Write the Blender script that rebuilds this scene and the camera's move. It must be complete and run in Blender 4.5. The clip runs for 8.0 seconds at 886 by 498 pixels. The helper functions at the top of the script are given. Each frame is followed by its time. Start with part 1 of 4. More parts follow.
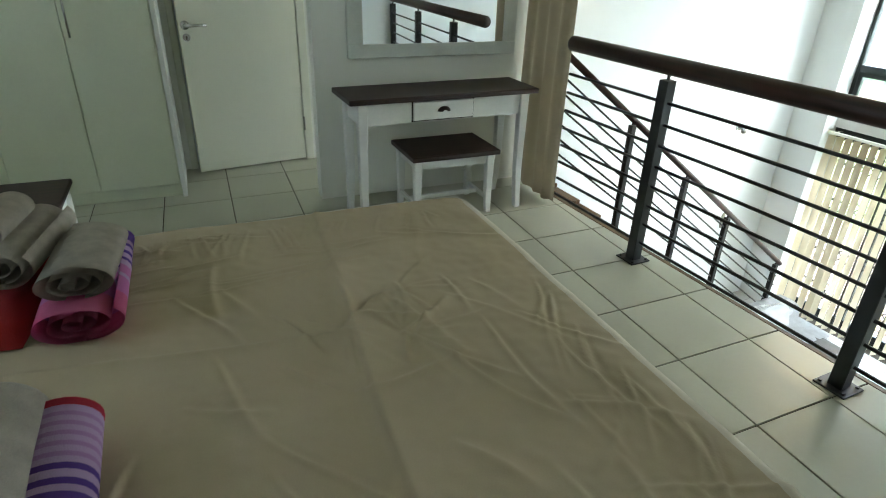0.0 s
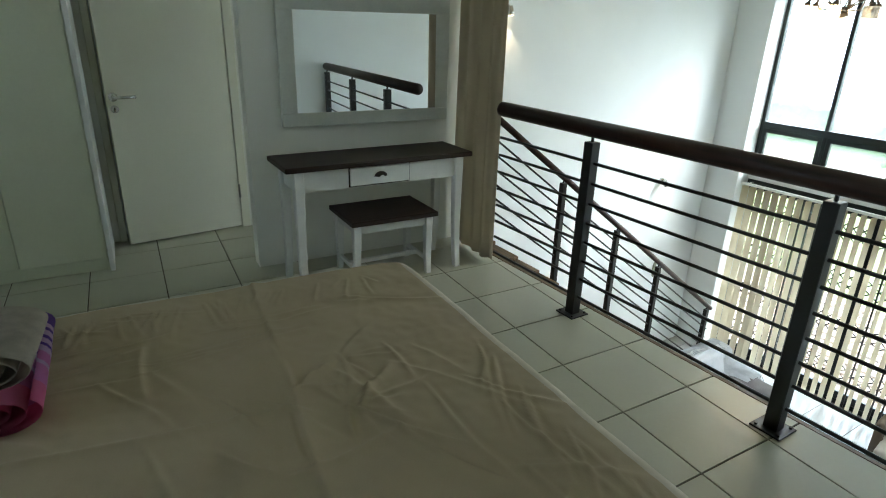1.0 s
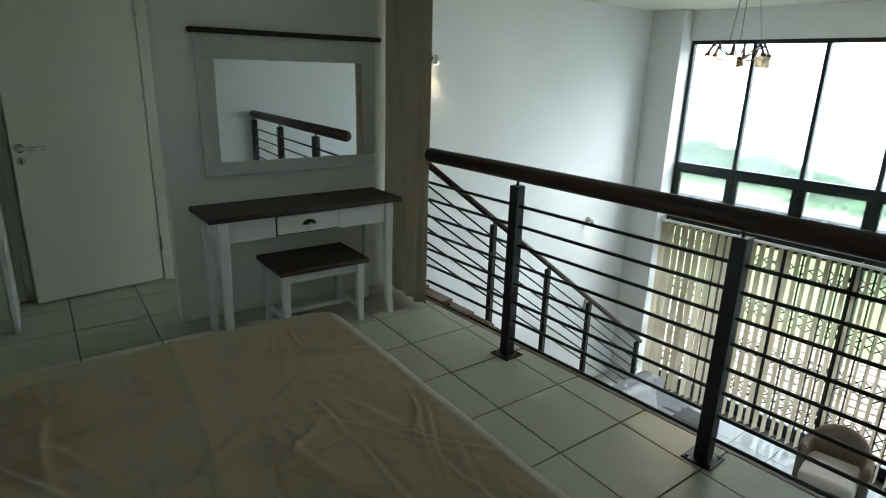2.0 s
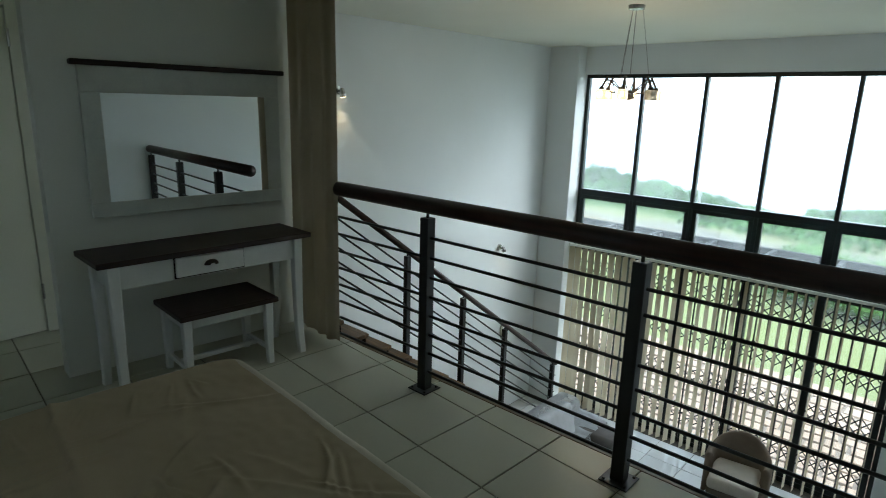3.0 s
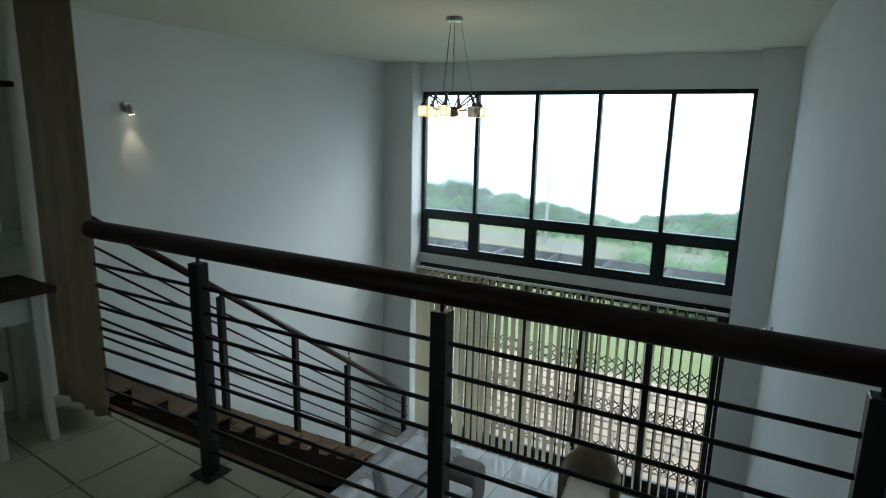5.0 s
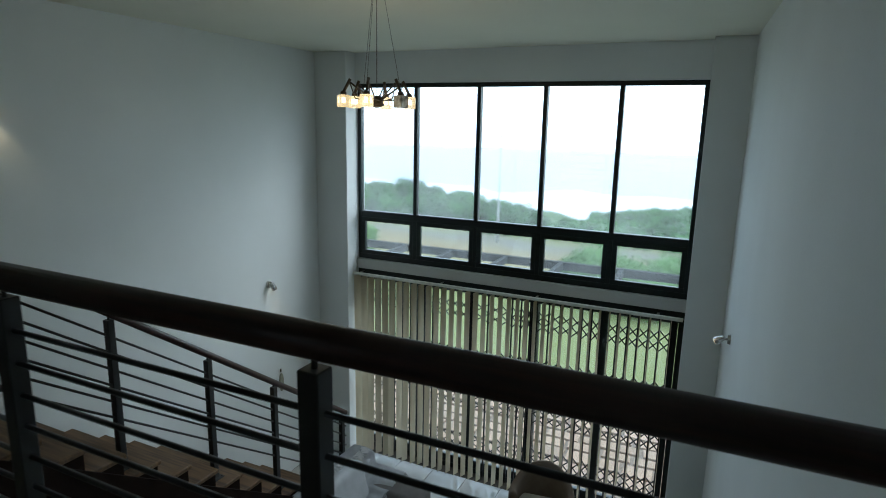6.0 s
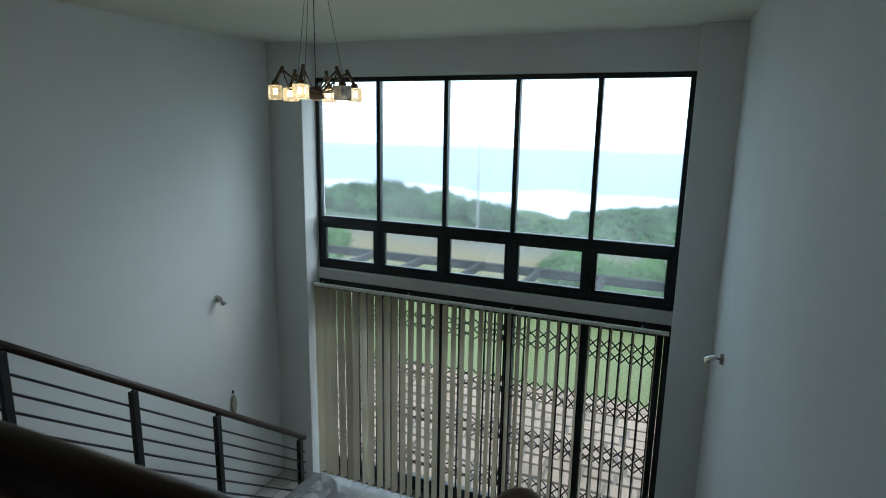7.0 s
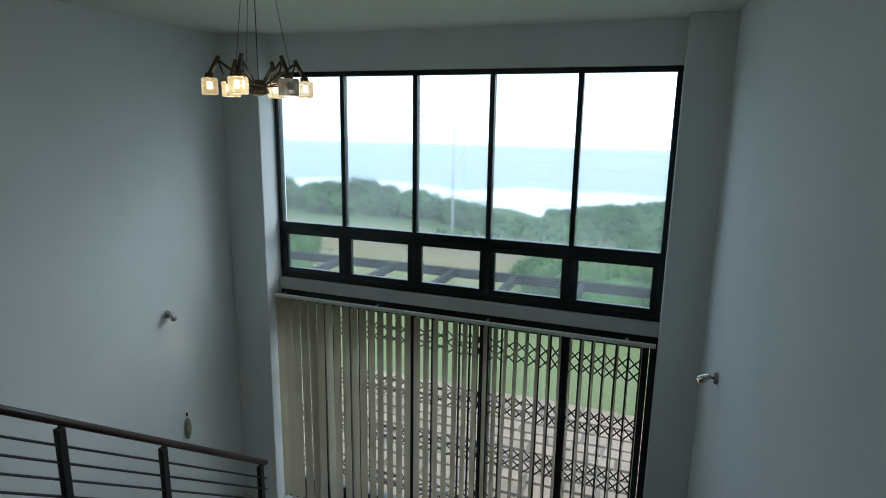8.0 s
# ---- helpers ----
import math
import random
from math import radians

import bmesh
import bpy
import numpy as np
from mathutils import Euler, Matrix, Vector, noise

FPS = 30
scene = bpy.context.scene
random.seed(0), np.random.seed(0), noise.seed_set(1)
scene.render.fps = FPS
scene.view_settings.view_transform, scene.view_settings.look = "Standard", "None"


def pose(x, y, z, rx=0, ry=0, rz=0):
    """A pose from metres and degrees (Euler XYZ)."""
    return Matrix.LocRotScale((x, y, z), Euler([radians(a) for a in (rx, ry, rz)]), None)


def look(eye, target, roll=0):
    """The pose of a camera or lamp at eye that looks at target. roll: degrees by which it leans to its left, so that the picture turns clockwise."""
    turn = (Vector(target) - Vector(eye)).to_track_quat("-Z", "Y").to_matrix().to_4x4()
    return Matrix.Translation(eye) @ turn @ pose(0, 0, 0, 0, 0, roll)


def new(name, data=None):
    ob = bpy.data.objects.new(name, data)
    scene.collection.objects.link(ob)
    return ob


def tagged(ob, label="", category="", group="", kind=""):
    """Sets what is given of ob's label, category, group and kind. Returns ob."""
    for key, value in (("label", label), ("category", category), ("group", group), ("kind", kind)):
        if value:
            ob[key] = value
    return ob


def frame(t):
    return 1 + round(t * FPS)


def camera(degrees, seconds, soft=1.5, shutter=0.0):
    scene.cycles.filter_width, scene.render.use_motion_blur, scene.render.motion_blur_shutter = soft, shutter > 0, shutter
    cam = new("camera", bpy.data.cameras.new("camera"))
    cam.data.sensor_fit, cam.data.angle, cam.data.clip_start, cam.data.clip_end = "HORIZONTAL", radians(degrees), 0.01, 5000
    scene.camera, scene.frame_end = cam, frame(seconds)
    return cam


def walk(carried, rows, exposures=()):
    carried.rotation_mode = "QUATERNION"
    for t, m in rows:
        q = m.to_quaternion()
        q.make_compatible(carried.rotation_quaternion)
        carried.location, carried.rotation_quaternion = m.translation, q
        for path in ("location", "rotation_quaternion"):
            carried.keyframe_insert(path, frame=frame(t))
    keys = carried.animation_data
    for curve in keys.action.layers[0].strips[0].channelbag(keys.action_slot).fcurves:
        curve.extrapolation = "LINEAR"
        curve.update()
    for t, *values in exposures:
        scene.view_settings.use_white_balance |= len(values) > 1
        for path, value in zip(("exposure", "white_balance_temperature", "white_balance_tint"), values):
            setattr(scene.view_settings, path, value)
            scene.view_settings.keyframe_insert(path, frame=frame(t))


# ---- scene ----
cam = camera(73.7, 8.0, soft=0.8, shutter=0.3)
PATH = [
    (0, (2.115, -1.853, 1.487), (0.528, -1.041, 0.58), 2.0),
    (0.5, (2.113, -1.832, 1.499), (0.533, -0.917, 0.683), 1.8),
    (1, (2.115, -1.844, 1.51), (0.55, -0.829, 0.788), 1.8),
    (1.5, (2.116, -1.83, 1.514), (0.581, -0.724, 0.867), 1.8),
    (3, (2.101, -1.767, 1.531), (0.791, -0.332, 1.055), 1.6),
    (3.5, (2.077, -1.722, 1.531), (0.863, -0.196, 1.087), 1.5),
    (4, (2.089, -1.622, 1.535), (0.974, -0.016, 1.112), 1.3),
    (4.5, (2.088, -1.425, 1.547), (1.05, 0.234, 1.135), 1.3),
    (6, (1.959, -0.621, 1.501), (1.138, 1.156, 1.091), 1.2),
    (6.5, (1.939, -0.313, 1.495), (1.142, 1.475, 1.084), 1.1),
    (7, (1.878, -0.049, 1.481), (1.112, 1.753, 1.071), 1.0),
    (7.5, (1.799, 0.153, 1.502), (1.084, 1.974, 1.088), 0.9),
    (8, (1.755, 0.369, 1.489), (1.065, 2.2, 1.073), 0.9),
]
EXPOSURES = [(0.0, 2.65, 6130, 4), (0.5, 2.33, 6100, 4), (1.0, 2.05, 6060, 4), (1.5, 1.78, 6020, 4), (3.0, 0.84, 5850, 2), (3.5, 0.55, 5800, 1), (4.5, 0.30, 5750, 0), (6.0, 0.02, 5630, 1), (8.0, -0.37, 5570, 2)]
walk(cam, [(t, look(eye, target, roll)) for t, eye, target, roll in PATH], EXPOSURES)

# ---- world and light: a bright overcast sky over the sea ----
world = bpy.data.worlds.new("overcast_sky")
scene.world = world
world.use_nodes = True
wn, wl = world.node_tree.nodes, world.node_tree.links
sky = wn.new("ShaderNodeTexSky")
sky.sky_type, sky.sun_disc = "NISHITA", False
sky.sun_elevation, sky.sun_rotation = radians(36), radians(40)
sky.air_density, sky.dust_density = 1.0, 4.0
veil = wn.new("ShaderNodeMix")
veil.data_type = "RGBA"
veil.inputs[0].default_value = 0.72
veil.inputs[7].default_value = (10.2, 11.6, 13.3, 1)
wl.new(sky.outputs[0], veil.inputs[6])
wl.new(veil.outputs[2], wn["Background"].inputs[0])
wn["Background"].inputs[1].default_value = 0.30
sun = new("sun", bpy.data.lights.new("sun", "SUN"))
sun.data.energy, sun.data.angle, sun.data.color = 0.95, radians(38), (1.0, 0.97, 0.93)
sun.matrix_world = look((35, 41, 39), (0, 0, 0))


# ---- materials ----
def material(name, colour, rough=0.6, metal=0.0, vary=0.12, scale=6.0, bump=0.0, fine=80.0, stain=None, piece=0.0, coat=0.0, gloss_vary=0.0, spec=0.5):
    """A procedural surface: large stains and fine grain in the colour, fine relief, and a shift from piece to piece."""
    m = bpy.data.materials.new(name)
    m.use_nodes = True
    n, l = m.node_tree.nodes, m.node_tree.links
    b = n["Principled BSDF"]
    tc = n.new("ShaderNodeTexCoord")
    n1, n2 = n.new("ShaderNodeTexNoise"), n.new("ShaderNodeTexNoise")
    n1.inputs["Scale"].default_value, n1.inputs["Detail"].default_value = scale, 5
    n2.inputs["Scale"].default_value, n2.inputs["Detail"].default_value = fine, 3
    for t in (n1, n2):
        l.new(tc.outputs["Object"], t.inputs["Vector"])
    add = n.new("ShaderNodeMath")
    add.operation = "MULTIPLY_ADD"
    l.new(n2.outputs[0], add.inputs[0])
    add.inputs[1].default_value = 0.45
    l.new(n1.outputs[0], add.inputs[2])
    ramp = n.new("ShaderNodeMapRange")
    ramp.inputs[1].default_value, ramp.inputs[2].default_value = 0.45, 1.0
    l.new(add.outputs[0], ramp.inputs[0])
    mix = n.new("ShaderNodeMix")
    mix.data_type = "RGBA"
    low = stain if stain else tuple(c * (1 - vary) for c in colour)
    high = tuple(min(1, c * (1 + vary * 0.7)) for c in colour)
    mix.inputs[6].default_value, mix.inputs[7].default_value = (*low, 1), (*high, 1)
    l.new(ramp.outputs[0], mix.inputs[0])
    out = mix.outputs[2]
    if piece:
        info, hsv, mr = n.new("ShaderNodeObjectInfo"), n.new("ShaderNodeHueSaturation"), n.new("ShaderNodeMapRange")
        mr.inputs[3].default_value, mr.inputs[4].default_value = 1 - piece, 1 + piece
        l.new(info.outputs["Random"], mr.inputs[0])
        l.new(mr.outputs[0], hsv.inputs["Value"])
        l.new(out, hsv.inputs["Color"])
        out = hsv.outputs[0]
    l.new(out, b.inputs["Base Color"])
    b.inputs["Roughness"].default_value, b.inputs["Metallic"].default_value = rough, metal
    if gloss_vary:
        gr = n.new("ShaderNodeMapRange")
        gr.inputs[3].default_value, gr.inputs[4].default_value = rough - gloss_vary, rough + gloss_vary
        l.new(n1.outputs[0], gr.inputs[0])
        l.new(gr.outputs[0], b.inputs["Roughness"])
    b.inputs["Coat Weight"].default_value, b.inputs["Specular IOR Level"].default_value = coat, spec
    if bump:
        bp = n.new("ShaderNodeBump")
        bp.inputs["Strength"].default_value, bp.inputs["Distance"].default_value = min(1.0, bump * 8), 0.004
        l.new(add.outputs[0], bp.inputs["Height"])
        l.new(bp.outputs[0], b.inputs["Normal"])
    return m


def grained(name, dark, light, rough=0.4, along=0, scale=9.0, coat=0.0):
    """Wood with the grain stretched along one axis."""
    m = material(name, light, rough, 0, 0.2, 4, 0.01, 60, coat=coat)
    n, l = m.node_tree.nodes, m.node_tree.links
    mp, wv, mx = n.new("ShaderNodeMapping"), n.new("ShaderNodeTexNoise"), n.new("ShaderNodeMix")
    s = [scale * 6] * 3
    s[along] = scale * 0.35
    mp.inputs["Scale"].default_value = s
    wv.inputs["Detail"].default_value, wv.inputs["Scale"].default_value = 6, 1.0
    tc = next(k for k in n if k.type == "TEX_COORD")
    l.new(tc.outputs["Object"], mp.inputs[0])
    l.new(mp.outputs[0], wv.inputs["Vector"])
    mr = n.new("ShaderNodeMapRange")
    mr.inputs[1].default_value, mr.inputs[2].default_value = 0.35, 0.65
    l.new(wv.outputs[0], mr.inputs[0])
    mx.data_type = "RGBA"
    mx.inputs[6].default_value, mx.inputs[7].default_value = (*dark, 1), (*light, 1)
    l.new(mr.outputs[0], mx.inputs[0])
    l.new(mx.outputs[2], n["Principled BSDF"].inputs["Base Color"])
    return m


def clear(name, tint=(1, 1, 1), rough=0.0, ior=1.45):
    m = bpy.data.materials.new(name)
    m.use_nodes = True
    b = m.node_tree.nodes["Principled BSDF"]
    b.inputs["Base Color"].default_value = (*tint, 1)
    b.inputs["Roughness"].default_value, b.inputs["IOR"].default_value = rough, ior
    b.inputs["Transmission Weight"].default_value = 1.0
    return m


def glow(name, colour, strength):
    m = bpy.data.materials.new(name)
    m.use_nodes = True
    b = m.node_tree.nodes["Principled BSDF"]
    b.inputs["Base Color"].default_value = (*colour, 1)
    b.inputs["Emission Color"].default_value = (*colour, 1)
    b.inputs["Emission Strength"].default_value = strength
    return m


# white wall paint again, with the gallery's warmer light put into the colour
PLASTER_WARM = material("white_wall_paint_warm_light", (0.80, 0.80, 0.72), 0.75, vary=0.05, scale=1.3, bump=0.02, fine=140)
PLASTER = material("white_wall_paint", (0.76, 0.795, 0.80), 0.75, vary=0.05, scale=1.3, bump=0.02, fine=140)
CEILING = material("ceiling_paint", (0.78, 0.79, 0.69), 0.85, vary=0.04, scale=1.0, bump=0.02, fine=120)
TILE = material("pale_ceramic_floor_tile", (0.485, 0.475, 0.37), 0.30, vary=0.045, scale=2.0, bump=0.0, fine=60, piece=0.04)
GROUT = material("dark_tile_grout", (0.10, 0.085, 0.065), 0.9, vary=0.3, scale=20, bump=0.05)
LOWTILE = material("grey_glazed_floor_tile", (0.55, 0.56, 0.56), 0.2, vary=0.05, scale=2.0, bump=0.0, fine=40, piece=0.04)
STEEL = material("black_painted_steel", (0.018, 0.02, 0.022), 0.42, 0.0, 0.3, 12, 0.01, 200)
ALU = material("dark_green_black_aluminium", (0.012, 0.02, 0.02), 0.38, 0.2, 0.2, 8, 0.0)
MAHOGANY = grained("varnished_mahogany", (0.014, 0.005, 0.004), (0.042, 0.013, 0.009), 0.45, 0, coat=0.0)
DARKTOP = grained("dark_stained_wood", (0.014, 0.006, 0.005), (0.032, 0.013, 0.010), 0.5, 1, coat=0.0)
WHITEWOOD = material("white_painted_wood", (0.72, 0.72, 0.68), 0.5, vary=0.07, scale=7, bump=0.01)
CREAMFRAME = material("limewashed_mirror_frame", (0.64, 0.65, 0.59), 0.6, vary=0.1, scale=9, bump=0.02)
DOORPAINT = material("white_door_paint", (0.76, 0.76, 0.63), 0.5, vary=0.04, scale=2, bump=0.006)
MELAMINE = material("cream_melamine_board", (0.63, 0.65, 0.485), 0.45, vary=0.05, scale=3, bump=0.004)
CHROME = material("brushed_chrome", (0.55, 0.54, 0.52), 0.25, 1.0, 0.1, 30, 0.0)
BRONZE = material("dark_bronze_metal", (0.09, 0.075, 0.06), 0.4, 0.8, 0.2, 30, 0.0)
STAIRWOOD = grained("oak_stair_tread", (0.055, 0.030, 0.013), (0.165, 0.092, 0.037), 0.55, 0, 7)
STAIRSIDE = material("dark_stair_carriage", (0.012, 0.007, 0.005), 0.9, vary=0.3, scale=8, bump=0.03, spec=0.1)
SHEET = material("beige_bed_sheet", (0.45, 0.368, 0.245), 0.9, vary=0.06, scale=5, bump=0.02, fine=260)
# paler copy of the sheet: window light on the bed's edge, put into the colour
SHEET_LIT = material("bed_sheet_lit_edge", (0.58, 0.53, 0.43), 0.9, vary=0.12, scale=8, bump=0.03, fine=240)
CURTAIN = material("tan_curtain_cloth", (0.37, 0.33, 0.25), 0.95, vary=0.1, scale=4, bump=0.03, fine=220)
TOWEL = material("taupe_terry_towel", (0.55, 0.495, 0.42), 1.0, vary=0.2, scale=25, bump=0.12, fine=320)
REDCLOTH = material("red_cloth", (0.33, 0.02, 0.02), 0.95, vary=0.2, scale=18, bump=0.1, fine=260)
SLAT = material("cream_blind_fabric", (0.68, 0.635, 0.52), 0.8, vary=0.06, scale=6, bump=0.02, fine=200, piece=0.05)
sn, sl = SLAT.node_tree.nodes, SLAT.node_tree.links
thin, blend = sn.new("ShaderNodeBsdfTranslucent"), sn.new("ShaderNodeMixShader")
thin.inputs[0].default_value, blend.inputs[0].default_value = (0.70, 0.62, 0.47, 1), 0.40
sl.new(sn["Principled BSDF"].outputs[0], blend.inputs[1])
sl.new(thin.outputs[0], blend.inputs[2])
sl.new(blend.outputs[0], sn["Material Output"].inputs[0])
SOFAFAB = material("pale_grey_upholstery", (0.45, 0.46, 0.48), 0.9, vary=0.12, scale=9, bump=0.08, fine=160)
GREYFAB = material("dark_grey_upholstery", (0.13, 0.12, 0.115), 0.9, vary=0.15, scale=12, bump=0.06, fine=200)
TAUPEFAB = material("taupe_armchair_cloth", (0.18, 0.14, 0.105), 0.9, vary=0.12, scale=12, bump=0.06, fine=200)
CUSHION = material("light_beige_seat_cloth", (0.55, 0.50, 0.43), 0.9, vary=0.1, scale=12, bump=0.06, fine=200)
CONCRETE = material("painted_lintel", (0.58, 0.59, 0.58), 0.8, vary=0.1, scale=3, bump=0.03)
GLASS = clear("window_glass")
MIRROR = material("mirror_silver", (0.90, 0.93, 0.92), 0.02, 1.0, 0.0)
MIRROR.node_tree.nodes["Principled BSDF"].inputs["Roughness"].default_value = 0.015


# ---- builders ----
def box(bm, x0, x1, y0, y1, z0, z1, bevel=0.0, m=None, seg=1):
    got = bmesh.ops.create_cube(bm, size=1.0)["verts"]
    for v in got:
        v.co = Vector(((x0 + x1) / 2 + v.co.x * (x1 - x0), (y0 + y1) / 2 + v.co.y * (y1 - y0), (z0 + z1) / 2 + v.co.z * (z1 - z0)))
    if bevel:
        edges = list({e for v in got for e in v.link_edges})
        r = bmesh.ops.bevel(bm, geom=edges, offset=bevel, segments=seg, affect="EDGES", profile=0.5)
        got = list({v for f in r["faces"] for v in f.verts} | {v for v in got if v.is_valid})
    if m:
        bmesh.ops.transform(bm, matrix=m, verts=got)
    return got


def rod(bm, a, b, r0, r1=None, n=10, caps=True):
    a, b = Vector(a), Vector(b)
    q = (b - a).to_track_quat("Z", "Y").to_matrix().to_4x4()
    bmesh.ops.create_cone(bm, cap_ends=caps, segments=n, radius1=r0, radius2=r0 if r1 is None else r1, depth=(b - a).length, matrix=Matrix.Translation((a + b) / 2) @ q)


def bar(bm, a, b, w, h, up=(0, 0, 1), bevel=0.0):
    """A square bar from a to b: w across, h along up."""
    a, b = Vector(a), Vector(b)
    d = (b - a).normalized()
    s = d.cross(Vector(up)).normalized()
    u = s.cross(d)
    m = Matrix((s, d, u)).transposed().to_4x4()
    m.translation = (a + b) / 2
    k = (b - a).length / 2
    box(bm, -w / 2, w / 2, -k, k, -h / 2, h / 2, bevel, m)


def part(name, bm, material, parent=None, label="", smooth=False):
    me = bpy.data.meshes.new(name)
    bm.to_mesh(me)
    bm.free()
    if smooth:
        for p in me.polygons:
            p.use_smooth = True
    me.materials.append(material)
    ob = new(name, me)
    ob.parent = parent
    if label:
        ob["label"] = label
    return ob


def thing(name, m, label, category, group="", kind=""):
    ob = new(name)
    ob.empty_display_size = 0.1
    ob.matrix_world = m
    return tagged(ob, label, category, group, kind)


def BM():
    return bmesh.new()


def boxpart(name, dims, material, parent=None, bevel=0.0, label=""):
    bm = BM()
    box(bm, *dims, bevel=bevel)
    return part(name, bm, material, parent, label)


def slab(name, dims, material, label, category, bevel=0.0):
    return tagged(boxpart(name, dims, material, None, bevel), label, category, kind="structure")


def wall_between(name, a, b, z0, z1, thick, material, label):
    """An upright wall whose visible face runs from a to b; its thickness lies to the right of that way."""
    a, b = Vector((*a, 0)), Vector((*b, 0))
    d = (b - a).normalized()
    s = Vector((d.y, -d.x, 0)) * thick
    bm = BM()
    vs = [bm.verts.new(p + Vector((0, 0, z))) for z in (z0, z1) for p in (a, b, b + s, a + s)]
    for f in ((3, 2, 1, 0), (4, 5, 6, 7), (0, 1, 5, 4), (1, 2, 6, 5), (2, 3, 7, 6), (3, 0, 4, 7)):
        bm.faces.new([vs[i] for i in f])
    bmesh.ops.recalc_face_normals(bm, faces=bm.faces)
    return tagged(part(name, bm, material), label, "wall", kind="structure")


LOW = -2.76        # floor of the living room
TOP = 2.31         # ceiling
EDGE = 0.545       # edge of the gallery floor
RAILY = 0.39
TURN = -4.0        # the gallery room stands slightly askew to the hall
ROOM = pose(0, 0, 0, 0, 0, TURN)


def in_room(x, y):
    p = ROOM @ Vector((x, y, 0))
    return (p.x, p.y)


# ---- the hall: walls, ceiling, floors ----
RW = lambda y: 2.14 + (5.3 - y) * 0.045      # the right-hand wall's line
wall_between("wall_west", (-2.5, 6.0), (-2.5, -4.2), LOW - 0.1, TOP + 0.2, 0.2, PLASTER, "tall smooth white painted plaster wall beside the stairs")
wall_between("wall_east", (RW(6.0), 6.0), (RW(-4.2), -4.2), LOW - 0.1, TOP + 0.2, -0.2, PLASTER, "tall smooth white painted plaster wall of the hall")
# the unseen south wall has an added opening that lets sky light into the gallery
for nm, a, b, z0, z1 in (("wall_south_a", -2.7, -0.2, LOW - 0.1, TOP + 0.2), ("wall_south_b", 0.5, 2.9, LOW - 0.1, TOP + 0.2), ("wall_south_c", -0.2, 0.5, LOW - 0.1, 1.45), ("wall_south_d", -0.2, 0.5, 1.95, TOP + 0.2)):
    wall_between(nm, (a, -4.0), (b, -4.0), z0, z1, 0.2, PLASTER, "plain white wall round an unseen opening added for light")
wall_between("wall_under_gallery", (-2.5, -1.5), (2.8, -1.5), LOW - 0.1, -0.26, 0.2, PLASTER, "plain white wall under the gallery")
slab("ceiling", (-2.7, 2.9, -4.2, 6.0, TOP, TOP + 0.15), CEILING, "flat off-white painted ceiling over hall and gallery", "ceiling")
slab("floor_below", (-2.7, 2.9, -4.2, 5.95, LOW - 0.15, LOW - 0.006), GROUT, "grout bed of the living room floor", "floor")
slab("gallery_slab", (-2.5, 2.62, -4.0, EDGE, -0.26, -0.007), GROUT, "gallery floor slab with dark grout lines", "floor")
slab("pier_west", (-2.5, -2.06, 5.3, 5.7, LOW, TOP), PLASTER, "white plastered pier beside the tall window", "pier", 0.006)
slab("pier_east", (1.80, 2.4, 5.3, 5.7, LOW, TOP), PLASTER, "white plastered pier beside the tall window", "pier", 0.006)
slab("lintel_top", (-2.06, 1.80, 5.5, 5.7, 1.965, TOP), PLASTER, "white plastered wall strip above the tall window", "wall")
slab("lintel_middle", (-2.06, 1.80, 5.5, 5.7, -0.275, -0.155), CONCRETE, "grey-white beam between window and sliding doors", "beam", 0.004)


# ---- windows over the doors ----
def frame_bar(name, dims, parent, mat=None):
    return boxpart(name, dims, mat or ALU, parent, 0.004)


WX = [-2.06, -1.273, -0.498, 0.243, 1.01, 1.799]
window = thing("window_1", pose(0, 0, 0), "tall dark-framed aluminium window with five bays", "window", kind="structure")
Z0, ZT, Z1 = -0.153, 0.42, 1.963
frame_bar("window_frame", (WX[0], WX[-1], 5.55, 5.62, Z1 - 0.045, Z1), window)
frame_bar("window_frame", (WX[0], WX[-1], 5.55, 5.62, Z0, Z0 + 0.06), window)
frame_bar("transom", (WX[0] + 0.045, WX[-1] - 0.045, 5.546, 5.624, ZT - 0.05, ZT + 0.03), window)
for i, x in enumerate(WX):
    w = 0.0225
    x0, x1 = (x, x + 0.045) if i == 0 else (x - 0.045, x) if i == 5 else (x - w, x + w)
    frame_bar("mullion", (x0, x1, 5.548, 5.622, Z0 + 0.06, Z1 - 0.045), window)
for i in range(5):
    a, b = WX[i] + (0.045 if i == 0 else 0.0225), WX[i + 1] - (0.045 if i == 4 else 0.0225)
    g = boxpart("pane", (a, b, 5.582, 5.588, ZT + 0.03, Z1 - 0.045), GLASS, window)
    g.visible_shadow = False
    # the lower light is an awning sash with a broad frame of its own
    z0, z1, s = Z0 + 0.06, ZT - 0.05, 0.05
    bm = BM()
    for d in ((a, b, z0, z0 + s), (a, b, z1 - s, z1), (a, a + s, z0 + s, z1 - s), (b - s, b, z0 + s, z1 - s)):
        box(bm, d[0], d[1], 5.553, 5.605, d[2], d[3], 0.003)
    sash = part("sash", bm, ALU, window)
    g = boxpart("pane", (a + s, b - s, 5.58, 5.586, z0 + s, z1 - s), GLASS, sash)
    g.visible_shadow = False


